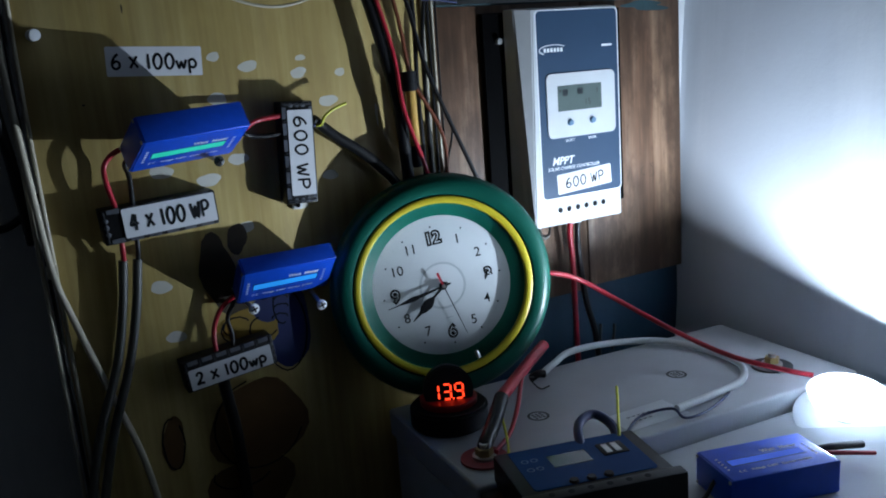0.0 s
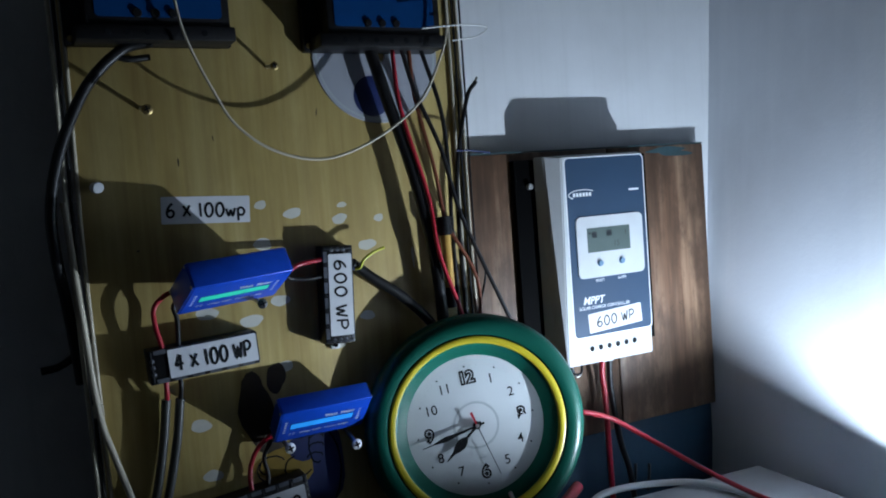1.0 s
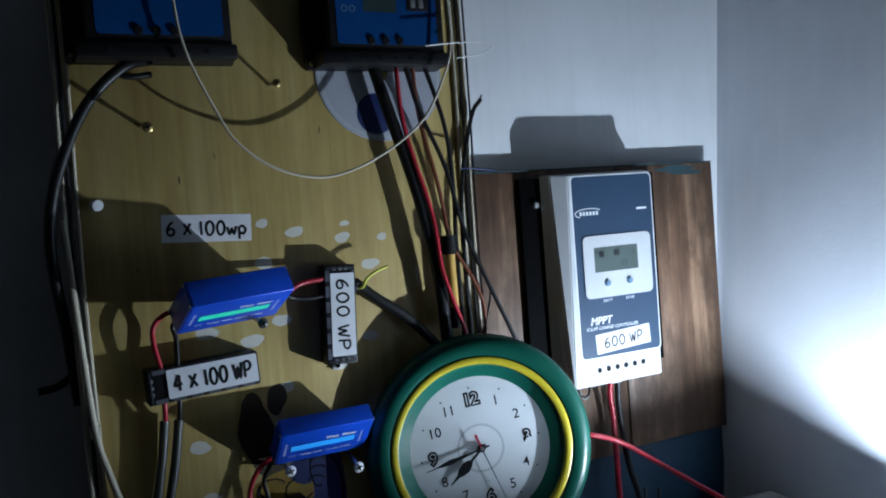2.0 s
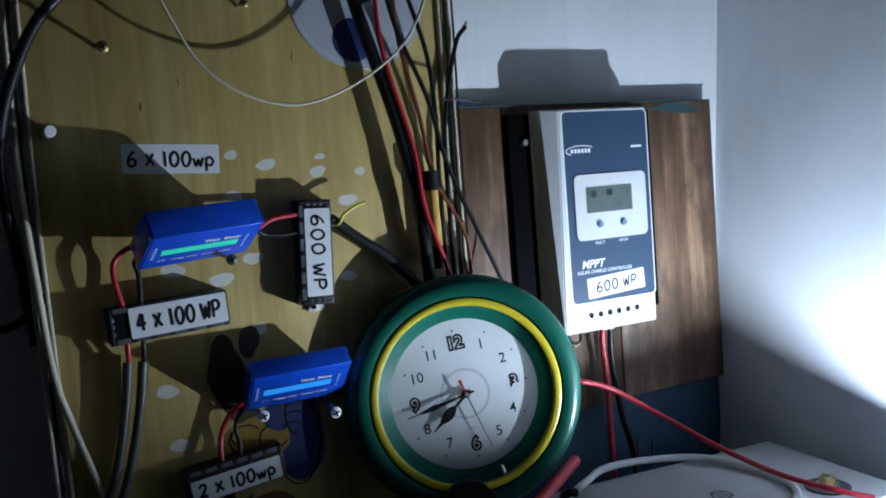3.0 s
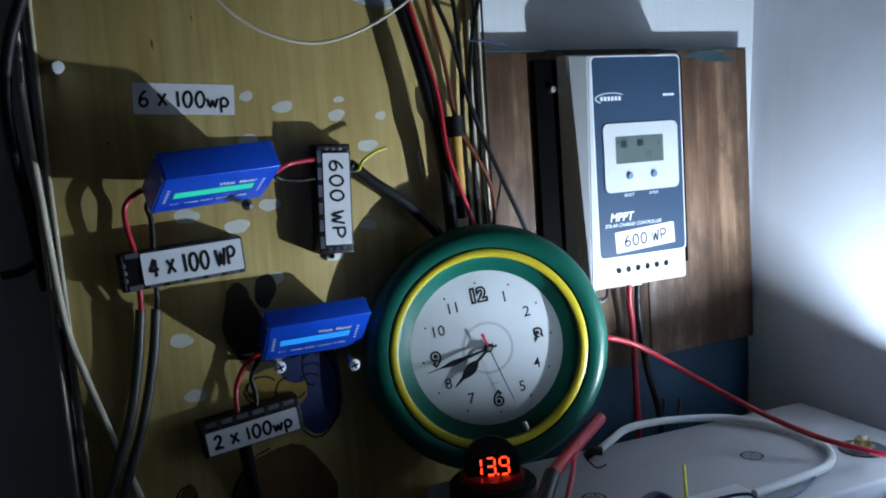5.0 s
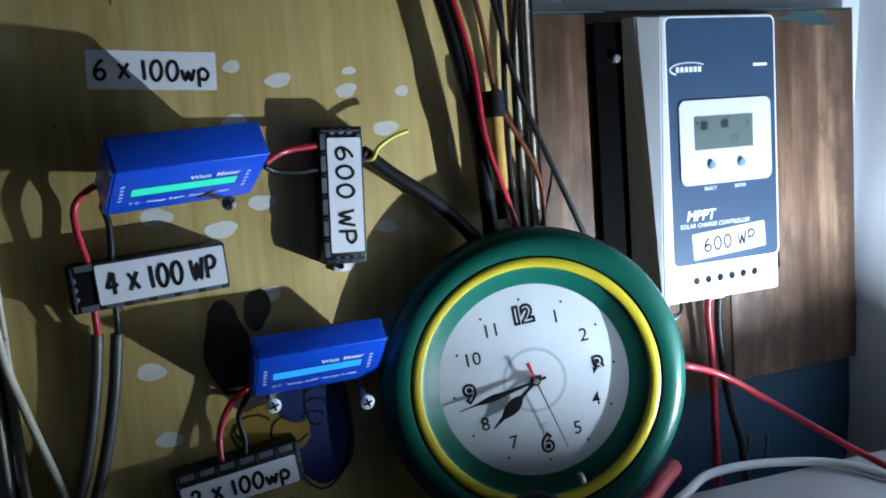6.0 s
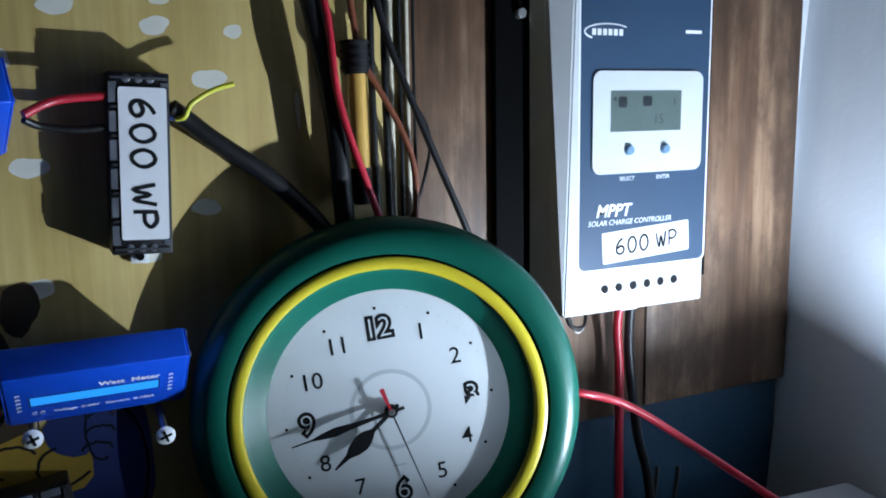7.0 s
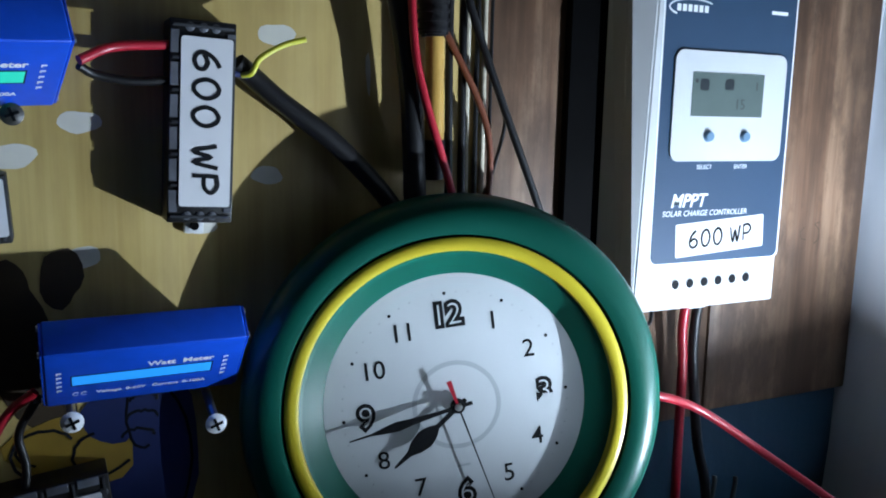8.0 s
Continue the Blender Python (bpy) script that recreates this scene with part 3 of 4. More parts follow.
# ---- MPPT charge controller ----
mppt = thing("solar_charge_controller", "pale grey wall-mounted solar charge controller with navy front", "controller", (-4.9, PLANK_Y, 14.0))
part("heat_sink", box(-8.9, 8.2, -0.7, -0.02, 0.8, 21.2, 0.08), M_ANOD, mppt, "black finned heat sink flange")
for k in range(9):
    x = -6.2 + 1.5 * k
    part("fin", box(x - 0.12, x + 0.12, -1.5, -0.72, 1.2, 21.0), M_ANOD, mppt)
bm = bmesh.new()
ring = []
for y, x0, x1, z0, z1 in ((-0.9, -6.7, 6.6, 0.3, 21.4), (-2.25, -5.85, 5.6, 0.05, 21.4), (-3.4, -4.95, 5.45, -0.15, 21.2)):
    ring.append([bm.verts.new(p) for p in ((x0, y, z0), (x1, y, z0), (x1, y, z1), (x0, y, z1))])
ring[2][0].co.x = -5.65
ring[1][3].co.x = -6.35
for a, b in zip(ring, ring[1:]):
    for k in range(4):
        bm.faces.new((a[k], a[(k + 1) % 4], b[(k + 1) % 4], b[k]))
bm.faces.new(ring[0])
bm.faces.new(ring[2])
bmesh.ops.recalc_face_normals(bm, faces=bm.faces)
bmesh.ops.bevel(bm, geom=list(bm.edges), offset=0.1, segments=2, affect="EDGES")
cover = part("cover", bm, M_SHELL, mppt, flat=True)
FY = -3.4
part("front_film_edge", moved(flat_shape(rounded(10.25, 18.55, 0.5), 0.012), 0.42, FY - 0.002, 11.85), M_WHITE, mppt, "white outline of the front film", flat=True)
part("front_film", moved(flat_shape(rounded(10.0, 18.3, 0.45), 0.03), 0.42, FY - 0.002, 11.85), M_NAVY, mppt, "navy blue front film", flat=True)
panel = part("display_panel", moved(flat_shape(rounded(8.6, 6.3, 0.6), 0.14), 0.55, FY - 0.03, 11.85), M_SHELL, mppt, "white rounded display surround", flat=True)
part("lcd", moved(flat_shape([(-2.75, -1.25), (2.75, -1.25), (2.75, 1.25), (-2.75, 1.25)], 0.02), 0.3, FY - 0.18, 12.55), M_LCD, panel, "grey-green lcd", flat=True)
for w, h, x, z in ((0.75, 0.75, -1.55, 13.1), (0.8, 0.7, 0.35, 13.15), (0.12, 0.5, 2.5, 13.1), (0.25, 0.25, -2.15, 13.3)):
    part("lcd_symbol", moved(flat_shape(rounded(w * 0.9, h * 0.9, min(w, h) * 0.2), 0.005), x, FY - 0.202, z), M_LCDINK, panel, flat=True)
part("lcd_digits", moved(text_bm("15", 0.85, depth=0.003), 1.25, FY - 0.205, 12.0), M_LCDINK, panel)
for x in (-1.02, 1.8):
    part("button", moved(lathe([(0, -0.28), (0.26, -0.26), (0.32, -0.15), (0.34, 0)], 20), x, FY - 0.17, 10.15), M_BUTTON, panel, "grey-blue round button")
for x, word in ((-1.0, "SELECT"), (1.85, "ENTER")):
    part("button_word", moved(text_bm(word, 0.36, depth=0.003), x, FY - 0.035, 8.35), M_WHITE, mppt)
part("title", moved(text_bm("MPPT", 1.1, bold=0.02, depth=0.004, shear=0.25), -2.05, FY - 0.035, 6.35), M_WHITE, mppt, "white printed letters")
part("subtitle", moved(text_bm("SOLAR CHARGE CONTROLLER", 0.47, depth=0.003, shear=0.2), -0.65, FY - 0.035, 5.62), M_WHITE, mppt, "white printed words")
bm = bmesh.new()
arc = [Vector((-2.6 + 1.75 * math.cos(a), FY - 0.035, 17.3 + 0.5 * math.sin(a))) for a in [radians(40 + 11 * k) for k in range(18)]]
sweep(arc, 0.07, 6, bm, flat=0.1)
for k in range(6):
    box(-3.8 + 0.4 * k, -3.52 + 0.4 * k, FY - 0.04, FY - 0.03, 17.1, 17.48, bm=bm)
part("emblem", bm, M_WHITE, mppt, "white printed emblem bars")
part("model_bar", box(3.4, 4.7, FY - 0.04, FY - 0.03, 17.35, 17.55), M_WHITE, mppt, "white printed bar")
for k in range(6):
    x = -2.6 + 1.12 * k
    bm = moved(lathe([(0.37, 0), (0.37, -0.02), (0.3, -0.03), (0.27, 0.0)], 18), x, FY - 0.006, 1.38 + 0.02 * k)
    hole = part("terminal_hole", bm, M_STEEL, mppt)
    # A flat black disc colours in the shade inside the hole.
    part("hole_shade", moved(lathe([(0, -0.014), (0.29, -0.014), (0.29, 0)], 16), x, FY - 0.002, 1.38 + 0.02 * k), M_INK, hole)
part("port_block", box(-0.6, 0.7, -2.6, -1.6, -0.45, 0.1, 0.05), M_SHELL, mppt)
s = part("mounting_screw", rod((-7.3, -0.7, 18.5), (-7.3, -1.25, 18.5), 0.3, 14, bevel=0.06), M_STEEL, mppt, "shiny mounting screw")
paper_label(-4.25, 18.2, 6.95, 2.0, "600 WP", 3.5, PLANK_Y + FY - 0.035, "white paper label with black handwriting on the charge controller", 0.72, 0.5, 0.085)

# ---- wall clock ----
clock = thing("wall_clock", "round wall clock with dark green rim and yellow ring", "clock", (-23.8, -8.9, 11.45), (-4.6, -7.16, -15.9))
part("rim", lathe([(8.2, -0.9), (8.28, -1.08), (8.6, -1.2), (9.05, -1.2), (9.5, -1.05), (9.9, -0.68), (10.12, -0.12), (10.05, 0.45), (9.7, 1.0), (9.0, 1.38), (6.8, 1.42), (6.4, 2.2), (0, 2.25)], 112), M_GREEN, clock, "glossy dark green rim")
part("rim_groove", lathe([(8.12, -1.02), (8.15, -0.92), (8.2, -0.92), (8.23, -1.0)], 112), M_ANOD, clock, "dark groove beside the yellow ring")
part("ring", lathe([(7.46, -0.74), (7.5, -1.0), (7.6, -1.06), (7.8, -1.1), (8.0, -1.08), (8.11, -1.02), (8.14, -0.94)], 112), M_YELLOW, clock, "yellow plastic ring")
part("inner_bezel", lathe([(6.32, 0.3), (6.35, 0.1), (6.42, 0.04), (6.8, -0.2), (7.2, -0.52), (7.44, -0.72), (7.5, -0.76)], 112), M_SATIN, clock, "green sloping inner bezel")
DIAL_Y = 0.16
dial = part("dial", moved(lathe([(0, 0.0), (6.42, 0.0), (6.42, 0.2)], 96), 0, DIAL_Y, 0), M_DIAL, clock, "white printed dial")
part("dial_ring", moved(lathe([(1.93, -0.006), (2.0, -0.01), (2.1, -0.01), (2.16, -0.006)], 64), 0, DIAL_Y, 0), M_DIAL2, dial, "thin grey printed circle")
part("dial_centre", moved(lathe([(0, -0.008), (1.93, -0.008), (1.93, 0.0)], 64), 0, DIAL_Y, 0), M_DIAL3, dial, "pale disc in the middle of the dial")
part("maker_bar", moved(box(-0.34, 0.34, -0.012, -0.004, -0.06, 0.06), 0.02, DIAL_Y, -3.0), M_DIAL2, dial, "tiny grey printed bar")
for n in range(1, 13):
    a = radians(30 * n)
    r = 4.36
    x, z = r * math.sin(a), r * math.cos(a)
    if n in (3, 6, 9, 12):
        # outlined figures: a fat dark form with a pale core
        part("numeral", moved(text_bm(str(n), 1.5, bold=0.15, depth=0.004), x, DIAL_Y - 0.012, z), M_INK, dial)
        part("numeral_core", moved(text_bm(str(n), 1.5, bold=-0.03, depth=0.004), x, DIAL_Y - 0.026, z), M_DIAL3, dial)
    else:
        part("numeral", moved(text_bm(str(n), 1.24, bold=0.006, depth=0.004), x, DIAL_Y - 0.012, z), M_INK, dial)
    part("hour_dot", moved(lathe([(0, -0.02), (0.085, -0.02), (0.085, 0)], 10), 5.42 * math.sin(a), DIAL_Y, 5.42 * math.cos(a)), M_INK, dial)
bm = bmesh.new()
for k in range(60):
    if k % 5:
        a = radians(6 * k)
        cx, cz = 5.46 * math.sin(a), 5.46 * math.cos(a)
        box(cx - 0.02, cx + 0.02, DIAL_Y - 0.015, DIAL_Y - 0.003, cz - 0.02, cz + 0.02, bm=bm)
tagged(part("minute_dots", bm, M_INK, dial), kind="stuff")


def pointer(outline, angle, lift, material, name):
    return part(name, moved(flat_shape(outline, 0.04), 0, DIAL_Y - lift, 0, -angle), material, clock, flat=True)


pointer([(-0.1, -0.5), (0.1, -0.5), (0.12, 0.5), (0.12, 1.35), (0.36, 1.75), (0.47, 2.2), (0.36, 2.75), (0.14, 3.2), (0.04, 4.15), (-0.04, 4.15), (-0.14, 3.2), (-0.36, 2.75), (-0.47, 2.2), (-0.36, 1.75), (-0.12, 1.35), (-0.12, 0.5)], 233.5, 0.34, M_INK, "hour_hand")
pointer([(-0.09, -0.7), (0.09, -0.7), (0.1, 1.0), (0.16, 2.3), (0.24, 3.0), (0.17, 3.6), (0.05, 4.3), (0.03, 5.35), (-0.03, 5.35), (-0.05, 4.3), (-0.17, 3.6), (-0.24, 3.0), (-0.16, 2.3), (-0.1, 1.0)], 261.0, 0.42, M_INK, "minute_hand")
pointer([(-0.045, 0), (0.045, 0), (0.022, 4.9), (-0.022, 4.9)], 165.6, 0.49, M_INK, "second_hand")
pointer([(-0.13, -1.35), (0.13, -1.35), (0.05, 0), (-0.05, 0)], 165.6, 0.49, M_RED, "second_hand_tail")
hub = part("hub", moved(lathe([(0, -0.3), (0.3, -0.28), (0.34, -0.2), (0.36, 0)], 24), 0, DIAL_Y - 0.2, 0), M_INK, clock, "black hub")
part("hub_pin", moved(lathe([(0, -0.2), (0.15, -0.18), (0.18, -0.08), (0.18, 0.1)], 20), 0, DIAL_Y - 0.45, 0), M_STEEL, hub, "bright steel pin")
part("bezel_cylinder", moved(rod((0, -0.72, -0.36), (0, -0.72, 0.36), 0.2, 16, bevel=0.05), 6.98 * math.sin(radians(166.5)), 0, 6.98 * math.cos(radians(166.5)), 12), M_STEEL, clock, "small steel-grey cylinder on the bezel")
glass = part("glass", lathe([(0, -0.66), (7.3, -0.66), (7.3, -0.63), (0, -0.63)], 64), M_GLASS, clock, "clear front glass")
glass.visible_shadow = False

# ---- upper charge controllers and disc ----
def pwm_controller(at, turn, label, w=12.4, h=8.2, d=3.2, face=(-2.6 + 0.0), lcd_on=False):
    """Black case with a blue front sheet; local x along it, its face to -y, its origin at the lower back middle."""
    t = thing("pwm_controller", label, "controller", at, turn, "blue charge controllers")
    part("case", box(-w / 2 + 1.4, w / 2 - 0.5, -d, 0, 0, h, 0.2), M_BLACK, t)
    part("flange", box(-w / 2, w / 2, -0.9, -0.05, 0.0, h, 0.1), M_BLACK, t)
    part("lower_lip", box(-w / 2 + 0.6, w / 2 - 0.2, -d - 0.25, -0.5, -0.02, 1.1, 0.15), M_BLACK, t)
    part("front_sheet", moved(flat_shape(rounded(9.2, h - 2.0, 0.3), 0.05), 0.45, -d - 0.01, h / 2 + 0.7), M_BLUE2, t, "blue printed front sheet", flat=True)
    part("lcd", moved(flat_shape([(-1.5, -0.9), (1.5, -0.9), (1.5, 0.9), (-1.5, 0.9)], 0.02), -0.2, -d - 0.062, h / 2 + 1.2), M_DIMLCD, t, "dim grey lcd", flat=True)
    for k in range(3):
        part("button", moved(lathe([(0, -0.2), (0.3, -0.18), (0.36, 0)], 16), -1.2 + 1.3 * k, -d - 0.06, 2.0), M_BLACK, t)
    for x, z in ((-3.2, 5.9), (-2.5, 5.9), (-3.2, 4.6), (-2.5, 4.6)):
        part("symbol", moved(lathe([(0.2, 0), (0.22, -0.012), (0.26, -0.012), (0.28, 0)], 14), x - 0.2, -d - 0.06, z), M_BUTTON, t)
    usb = part("usb_block", box(2.3, 4.3, -d - 0.14, -d, 4.6, 6.4, 0.05), M_BLACK, t)
    for x in (2.85, 3.6):
        part("usb_port", box(x - 0.22, x + 0.22, -d - 0.18, -d - 0.1, 4.85, 6.15, 0.02), M_STEEL, usb)
    # No openings: flat black discs give the holes their shade.
    for k in range(6):
        x = -3.4 + 1.4 * k
        part("terminal_hole", moved(lathe([(0, -0.02), (0.22, -0.02), (0.24, 0)], 12), x, -d - 0.26, 0.55), M_INK, t)
    for x in (-w / 2 + 0.45, w / 2 - 0.2):
        part("corner_screw", moved(lathe([(0, -0.16), (0.2, -0.12), (0.26, 0)], 14), x, -0.9, 0.5), M_BRASS, t)
    return t


pwm_controller((-29.7, BOARD_Y - 0.02, 45.3), (0, 0, 0), "black and blue solar charge controller high on the board")
pwm_controller((-48.2, BOARD_Y - 0.02, 45.6), (0, 0, 0), "black and blue solar charge controller at the board's edge")
disc = thing("plastic_disc", "silvery optical disc behind the cables on the board", "disc", (-29.0, BOARD_Y - 0.03, 45.2))
part("plate", lathe([(0.75, 0.02), (0.75, -0.1), (5.95, -0.1), (6.0, -0.04), (6.0, 0.02)], 72), M_DISC, disc)
part("rim_line", lathe([(5.55, -0.102), (5.6, -0.112), (5.7, -0.112), (5.75, -0.102)], 72), M_DIAL2, disc, "thin grey rim line")
part("hub_print", moved(lathe([(0, -0.112), (1.75, -0.112), (1.8, -0.1)], 40), -0.7, 0, -3.6), M_STBLUE, disc, "dark blue printed circle")

# ---- cables on the board ----
G = "cables on the board"
cable([(-30.2, -6.2, 45.7), (-29.2, -6.5, 41.7), (-27.1, -6.6, 34.6), (-25.6, -6.6, 27.2), (-25.1, -6.4, 21.4), (-24.9, -6.0, 18)], 0.55, M_RUBBER, "thick black cable hanging from the upper controller", group=G)
cable([(-28.3, -6.8, 45.4), (-28.1, -7.2, 40.1), (-26.1, -7.3, 32.4), (-25.5, -7.4, 27.3), (-23.9, -7.3, 22.5), (-22.8, -6.6, 20)], 0.2, M_RED, "red wire curving down beside the fuse holder", group=G)
cable([(-26.6, -6.6, 45.4), (-26.2, -6.3, 41.2), (-24.8, -6.2, 35.2), (-24.1, -6.0, 31.2), (-24.0, -6.0, 30.2)], 0.18, M_BROWNWIRE, "brownish red wire running into the fuse holder", group=G)
cable([(-27.4, -6.8, 45.4), (-26.3, -6.7, 41.6), (-24.1, -6.6, 36.5), (-22.3, -6.4, 30.1), (-17.8, -6.2, 20.0), (-16.5, -5.6, 17)], 0.2, M_RUBBER, "black wire slanting across the board edge", group=G)
cable([(-25.4, -6.6, 45.4), (-23.8, -6.5, 40.1), (-23.3, -6.3, 34.9), (-23.2, -5.9, 29), (-23.0, -5.8, 20)], 0.2, M_RUBBER, "black wire hanging along the board edge", group=G)
cable([(-19.4, -5.6, 42.7), (-20.5, -5.6, 41.1), (-22.0, -5.7, 35.4), (-22.4, -5.8, 30.1), (-22.2, -5.6, 20)], 0.2, M_RUBBER, "black wire with a bare end sticking out", group=G)
cable([(-19.2, -5.5, 43.1), (-19.45, -5.58, 42.6)], 0.13, M_STEEL, "bare copper tip of a black wire", name="wire_tip")
cable([(-21.3, -5.2, 36.0), (-21.2, -5.3, 29.0), (-19.7, -5.3, 25.6), (-20.0, -5.2, 23.0), (-21.3, -5.2, 19.6)], 0.1, M_RUBBER, "thin black wire looping past the board edge", group=G)
cable([(-23.9, -6.2, 29.4), (-23.2, -6.2, 28.4), (-21.6, -6.2, 25.6), (-20.9, -6.1, 23.2), (-21.0, -6.0, 19.5)], 0.17, M_BROWNWIRE, "dull red wire leaving the fuse holder", group=G)
for x, r, m in ((-21.7, 0.16, M_CREAM), (-21.15, 0.13, M_RUBBER), (-20.75, 0.14, M_CREAM), (-20.35, 0.1, M_RUBBER)):
    cable([(x, -5.0, 62), (x + 0.05, -5.05, 45), (x - 0.05, -5.0, 30), (x, -5.05, 12), (x, -5.0, -4)], r, m, "straight wire running down the board's edge", group="straight edge wires")
for x, r, m in ((-54.45, 0.16, M_CREAM), (-54.95, 0.14, M_RUBBER), (-55.35, 0.16, M_CREAM)):
    cable([(x, -5.0, 62), (x + 0.08, -5.0, 45), (x - 0.1, -5.0, 30), (x + 0.05, -5.0, 12), (x + 0.1, -5.0, -10)], r, m, "straight wire running down the board's edge", group="straight edge wires")
fuse = thing("fuse_holder", "amber tube fuse holder with black caps on a wire", "fuse", (-24.0, -6.2, 22.0), (0, -1, 0))
part("tube", rod((0, 0, 1.9), (0, 0, 6.8), 0.46, 20), M_AMBER, fuse, "amber tube")
part("lower_cap", rod((0, 0, 0), (0, 0, 2.0), 0.52, 20, bevel=0.1), M_BLACK, fuse)
part("upper_cap", rod((-0.05, 0, 6.7), (-0.05, 0, 8.4), 0.7, 20, bevel=0.1), M_BLACK, fuse)
for k in range(4):
    part("cap_rib", rod((-0.05, 0, 6.95 + 0.42 * k), (-0.05, 0, 7.1 + 0.42 * k), 0.76, 20), M_BLACK, fuse)
cable([(-22.8, -7.0, 36.3), (-21.5, -7.1, 36.25), (-18.9, -6.4, 36.0)], 0.09, M_BLUEWIRE, "short blue tie across the wires", "tie", "cable_tie")
cable([(-47.0, -9.0, 55), (-46.9, -9.0, 49.9), (-46.3, -9.0, 45.9), (-44.4, -8.6, 41.6), (-42.8, -8.4, 39.0), (-39.8, -8.2, 36.9), (-35.6, -8.0, 36.1), (-31.0, -8.2, 37.6), (-27.0, -8.8, 40.5), (-24.8, -9.0, 44.2), (-24.0, -9.2, 47.1), (-24.0, -9.0, 52)], 0.115, M_CREAM, "thin white cord hanging in a loop", "cord", "cord")
cable([(-26.5, -9.3, 46.7), (-22.6, -9.3, 47.1), (-20.0, -9.2, 47.0), (-20.9, -9.1, 46.2), (-23.6, -9.3, 45.7)], 0.07, M_WHITEWIRE, "loose white cord end", "cord", "cord")
cable([(-48.3, -6.4, 45.8), (-50.5, -6.2, 45.2), (-53.3, -6.2, 42.4), (-55.5, -6.2, 37.8), (-56.5, -5.8, 33.7), (-56.5, -5.2, 30.3), (-56.0, -4.6, 25.5), (-55.6, -4.2, 20)], 0.42, M_RUBBER, "thick black cable bending round the edge of the board", group=G)
cable([(-48.5, -6.0, 44.7), (-50.1, -6.2, 44.5), (-51.3, -6.0, 44.9)], 0.25, M_RUBBER, "short black cable stub under the controller", group=G)
cable([(-54.4, -3.0, 23.4), (-55.4, -3.0, 22.4), (-56.9, -3.0, 21.4), (-58.3, -3.0, 21.2)], 0.3, M_RUBBER, "frayed black cable end beside the board", group=G)
cable([(-55.6, -5.5, 34), (-55.2, -5.5, 26), (-54.7, -5.5, 18.0), (-53.9, -5.5, 14.2), (-52.3, -5.6, 8.2), (-50.7, -5.6, 2.4), (-49.9, -5.5, -3), (-49.6, -5.4, -10)], 0.26, M_CREAM, "cream flat wire drooping down the edge of the board", group=G)
part_knot = solo("wire_clip", box(-55.1, -54.3, -5.6, -5.0, 17.4, 18.4, 0.12), M_CREAM, "small cream clip on the edge wires", "clip")
cable([(-49.7, -6.3, 20.0), (-49.7, -6.3, 19.0), (-49.7, -5.9, 17.6)], 0.2, M_RED, "short red wire end below a terminal block", group=G)
cable([(-48.6, -6.3, 20.0), (-48.6, -6.3, 18.8), (-48.7, -5.8, 17.5)], 0.18, M_RUBBER, "short black wire end below a terminal block", group=G)
cable([(-49.75, -5.9, 18.0), (-50.3, -5.8, 14.4), (-51.4, -5.8, 9.8), (-53.7, -5.8, 3.8), (-55.6, -5.6, -4)], 0.36, M_GREYSHEATH, "dusty dark sheathed cable hanging from a terminal block", group=G)
cable([(-48.7, -5.9, 17.9), (-49.3, -5.8, 14.2), (-50.5, -5.8, 9.6), (-52.7, -5.8, 3.6), (-54.7, -5.6, -4)], 0.36, M_GREYSHEATH, "dusty dark sheathed cable hanging from a terminal block", group=G)
cable([(-47.9, -6.8, 26.4), (-49.0, -6.3, 26.3), (-50.0, -6.2, 25.4), (-50.1, -6.3, 24.1), (-49.7, -6.3, 22.0)], 0.2, M_RED, "red wire from a watt meter to the terminal block", group=G)
cable([(-47.9, -6.6, 25.9), (-48.6, -6.3, 25.3), (-48.4, -6.2, 24.2), (-48.5, -6.3, 21.9)], 0.2, M_RUBBER, "black wire from a watt meter to the terminal block", group=G)
cable([(-39.6, -7.2, 26.9), (-38.3, -6.6, 27.5), (-36.2, -6.3, 27.7), (-35.8, -6.2, 27.7)], 0.2, M_RED, "red wire from a watt meter to the upright block", group=G)
cable([(-39.6, -7.0, 26.7), (-39.0, -6.6, 26.4), (-37.6, -6.4, 26.2), (-35.9, -6.2, 26.3)], 0.18, M_RUBBER, "black wire from a watt meter to the upright block", group=G)
cable([(-33.4, -6.2, 27.1), (-32.6, -6.0, 26.5), (-31.4, -6.0, 25.5), (-28.8, -6.0, 23.6), (-26.2, -6.0, 20.9), (-24.5, -5.8, 18)], 0.46, M_RUBBER, "thick black cable from the upright terminal block", group=G)
cable([(-33.2, -6.4, 26.6), (-32.85, -6.7, 26.7), (-32.5, -6.7, 27.3), (-31.5, -6.7, 27.9), (-30.5, -6.7, 28.2)], 0.13, M_LIME, "loose yellow and green wire end", group=G)
cable([(-33.8, -6.4, 26.7), (-33.1, -6.3, 26.6), (-32.7, -6.2, 26.4)], 0.16, M_BLUEWIRE, "short blue wire core", group=G)
cable([(-41.8, -6.2, 13.6), (-42.9, -5.8, 12.6), (-43.7, -5.8, 10.9), (-43.8, -6.2, 8.6)], 0.2, M_RED, "red wire from a watt meter in the shade", group=G)
cable([(-41.8, -6.2, 13.2), (-42.5, -6.0, 11.8), (-42.3, -6.0, 10.3), (-42.5, -6.2, 8.6)], 0.18, M_RUBBER, "black wire from a watt meter in the shade", group=G)
cable([(-43.6, -6.2, 7.2), (-43.3, -5.8, 4.8), (-42.9, -5.6, 1), (-42.6, -5.4, -8)], 0.5, M_RUBBER, "thick dark cable below the shaded terminal block", group=G)

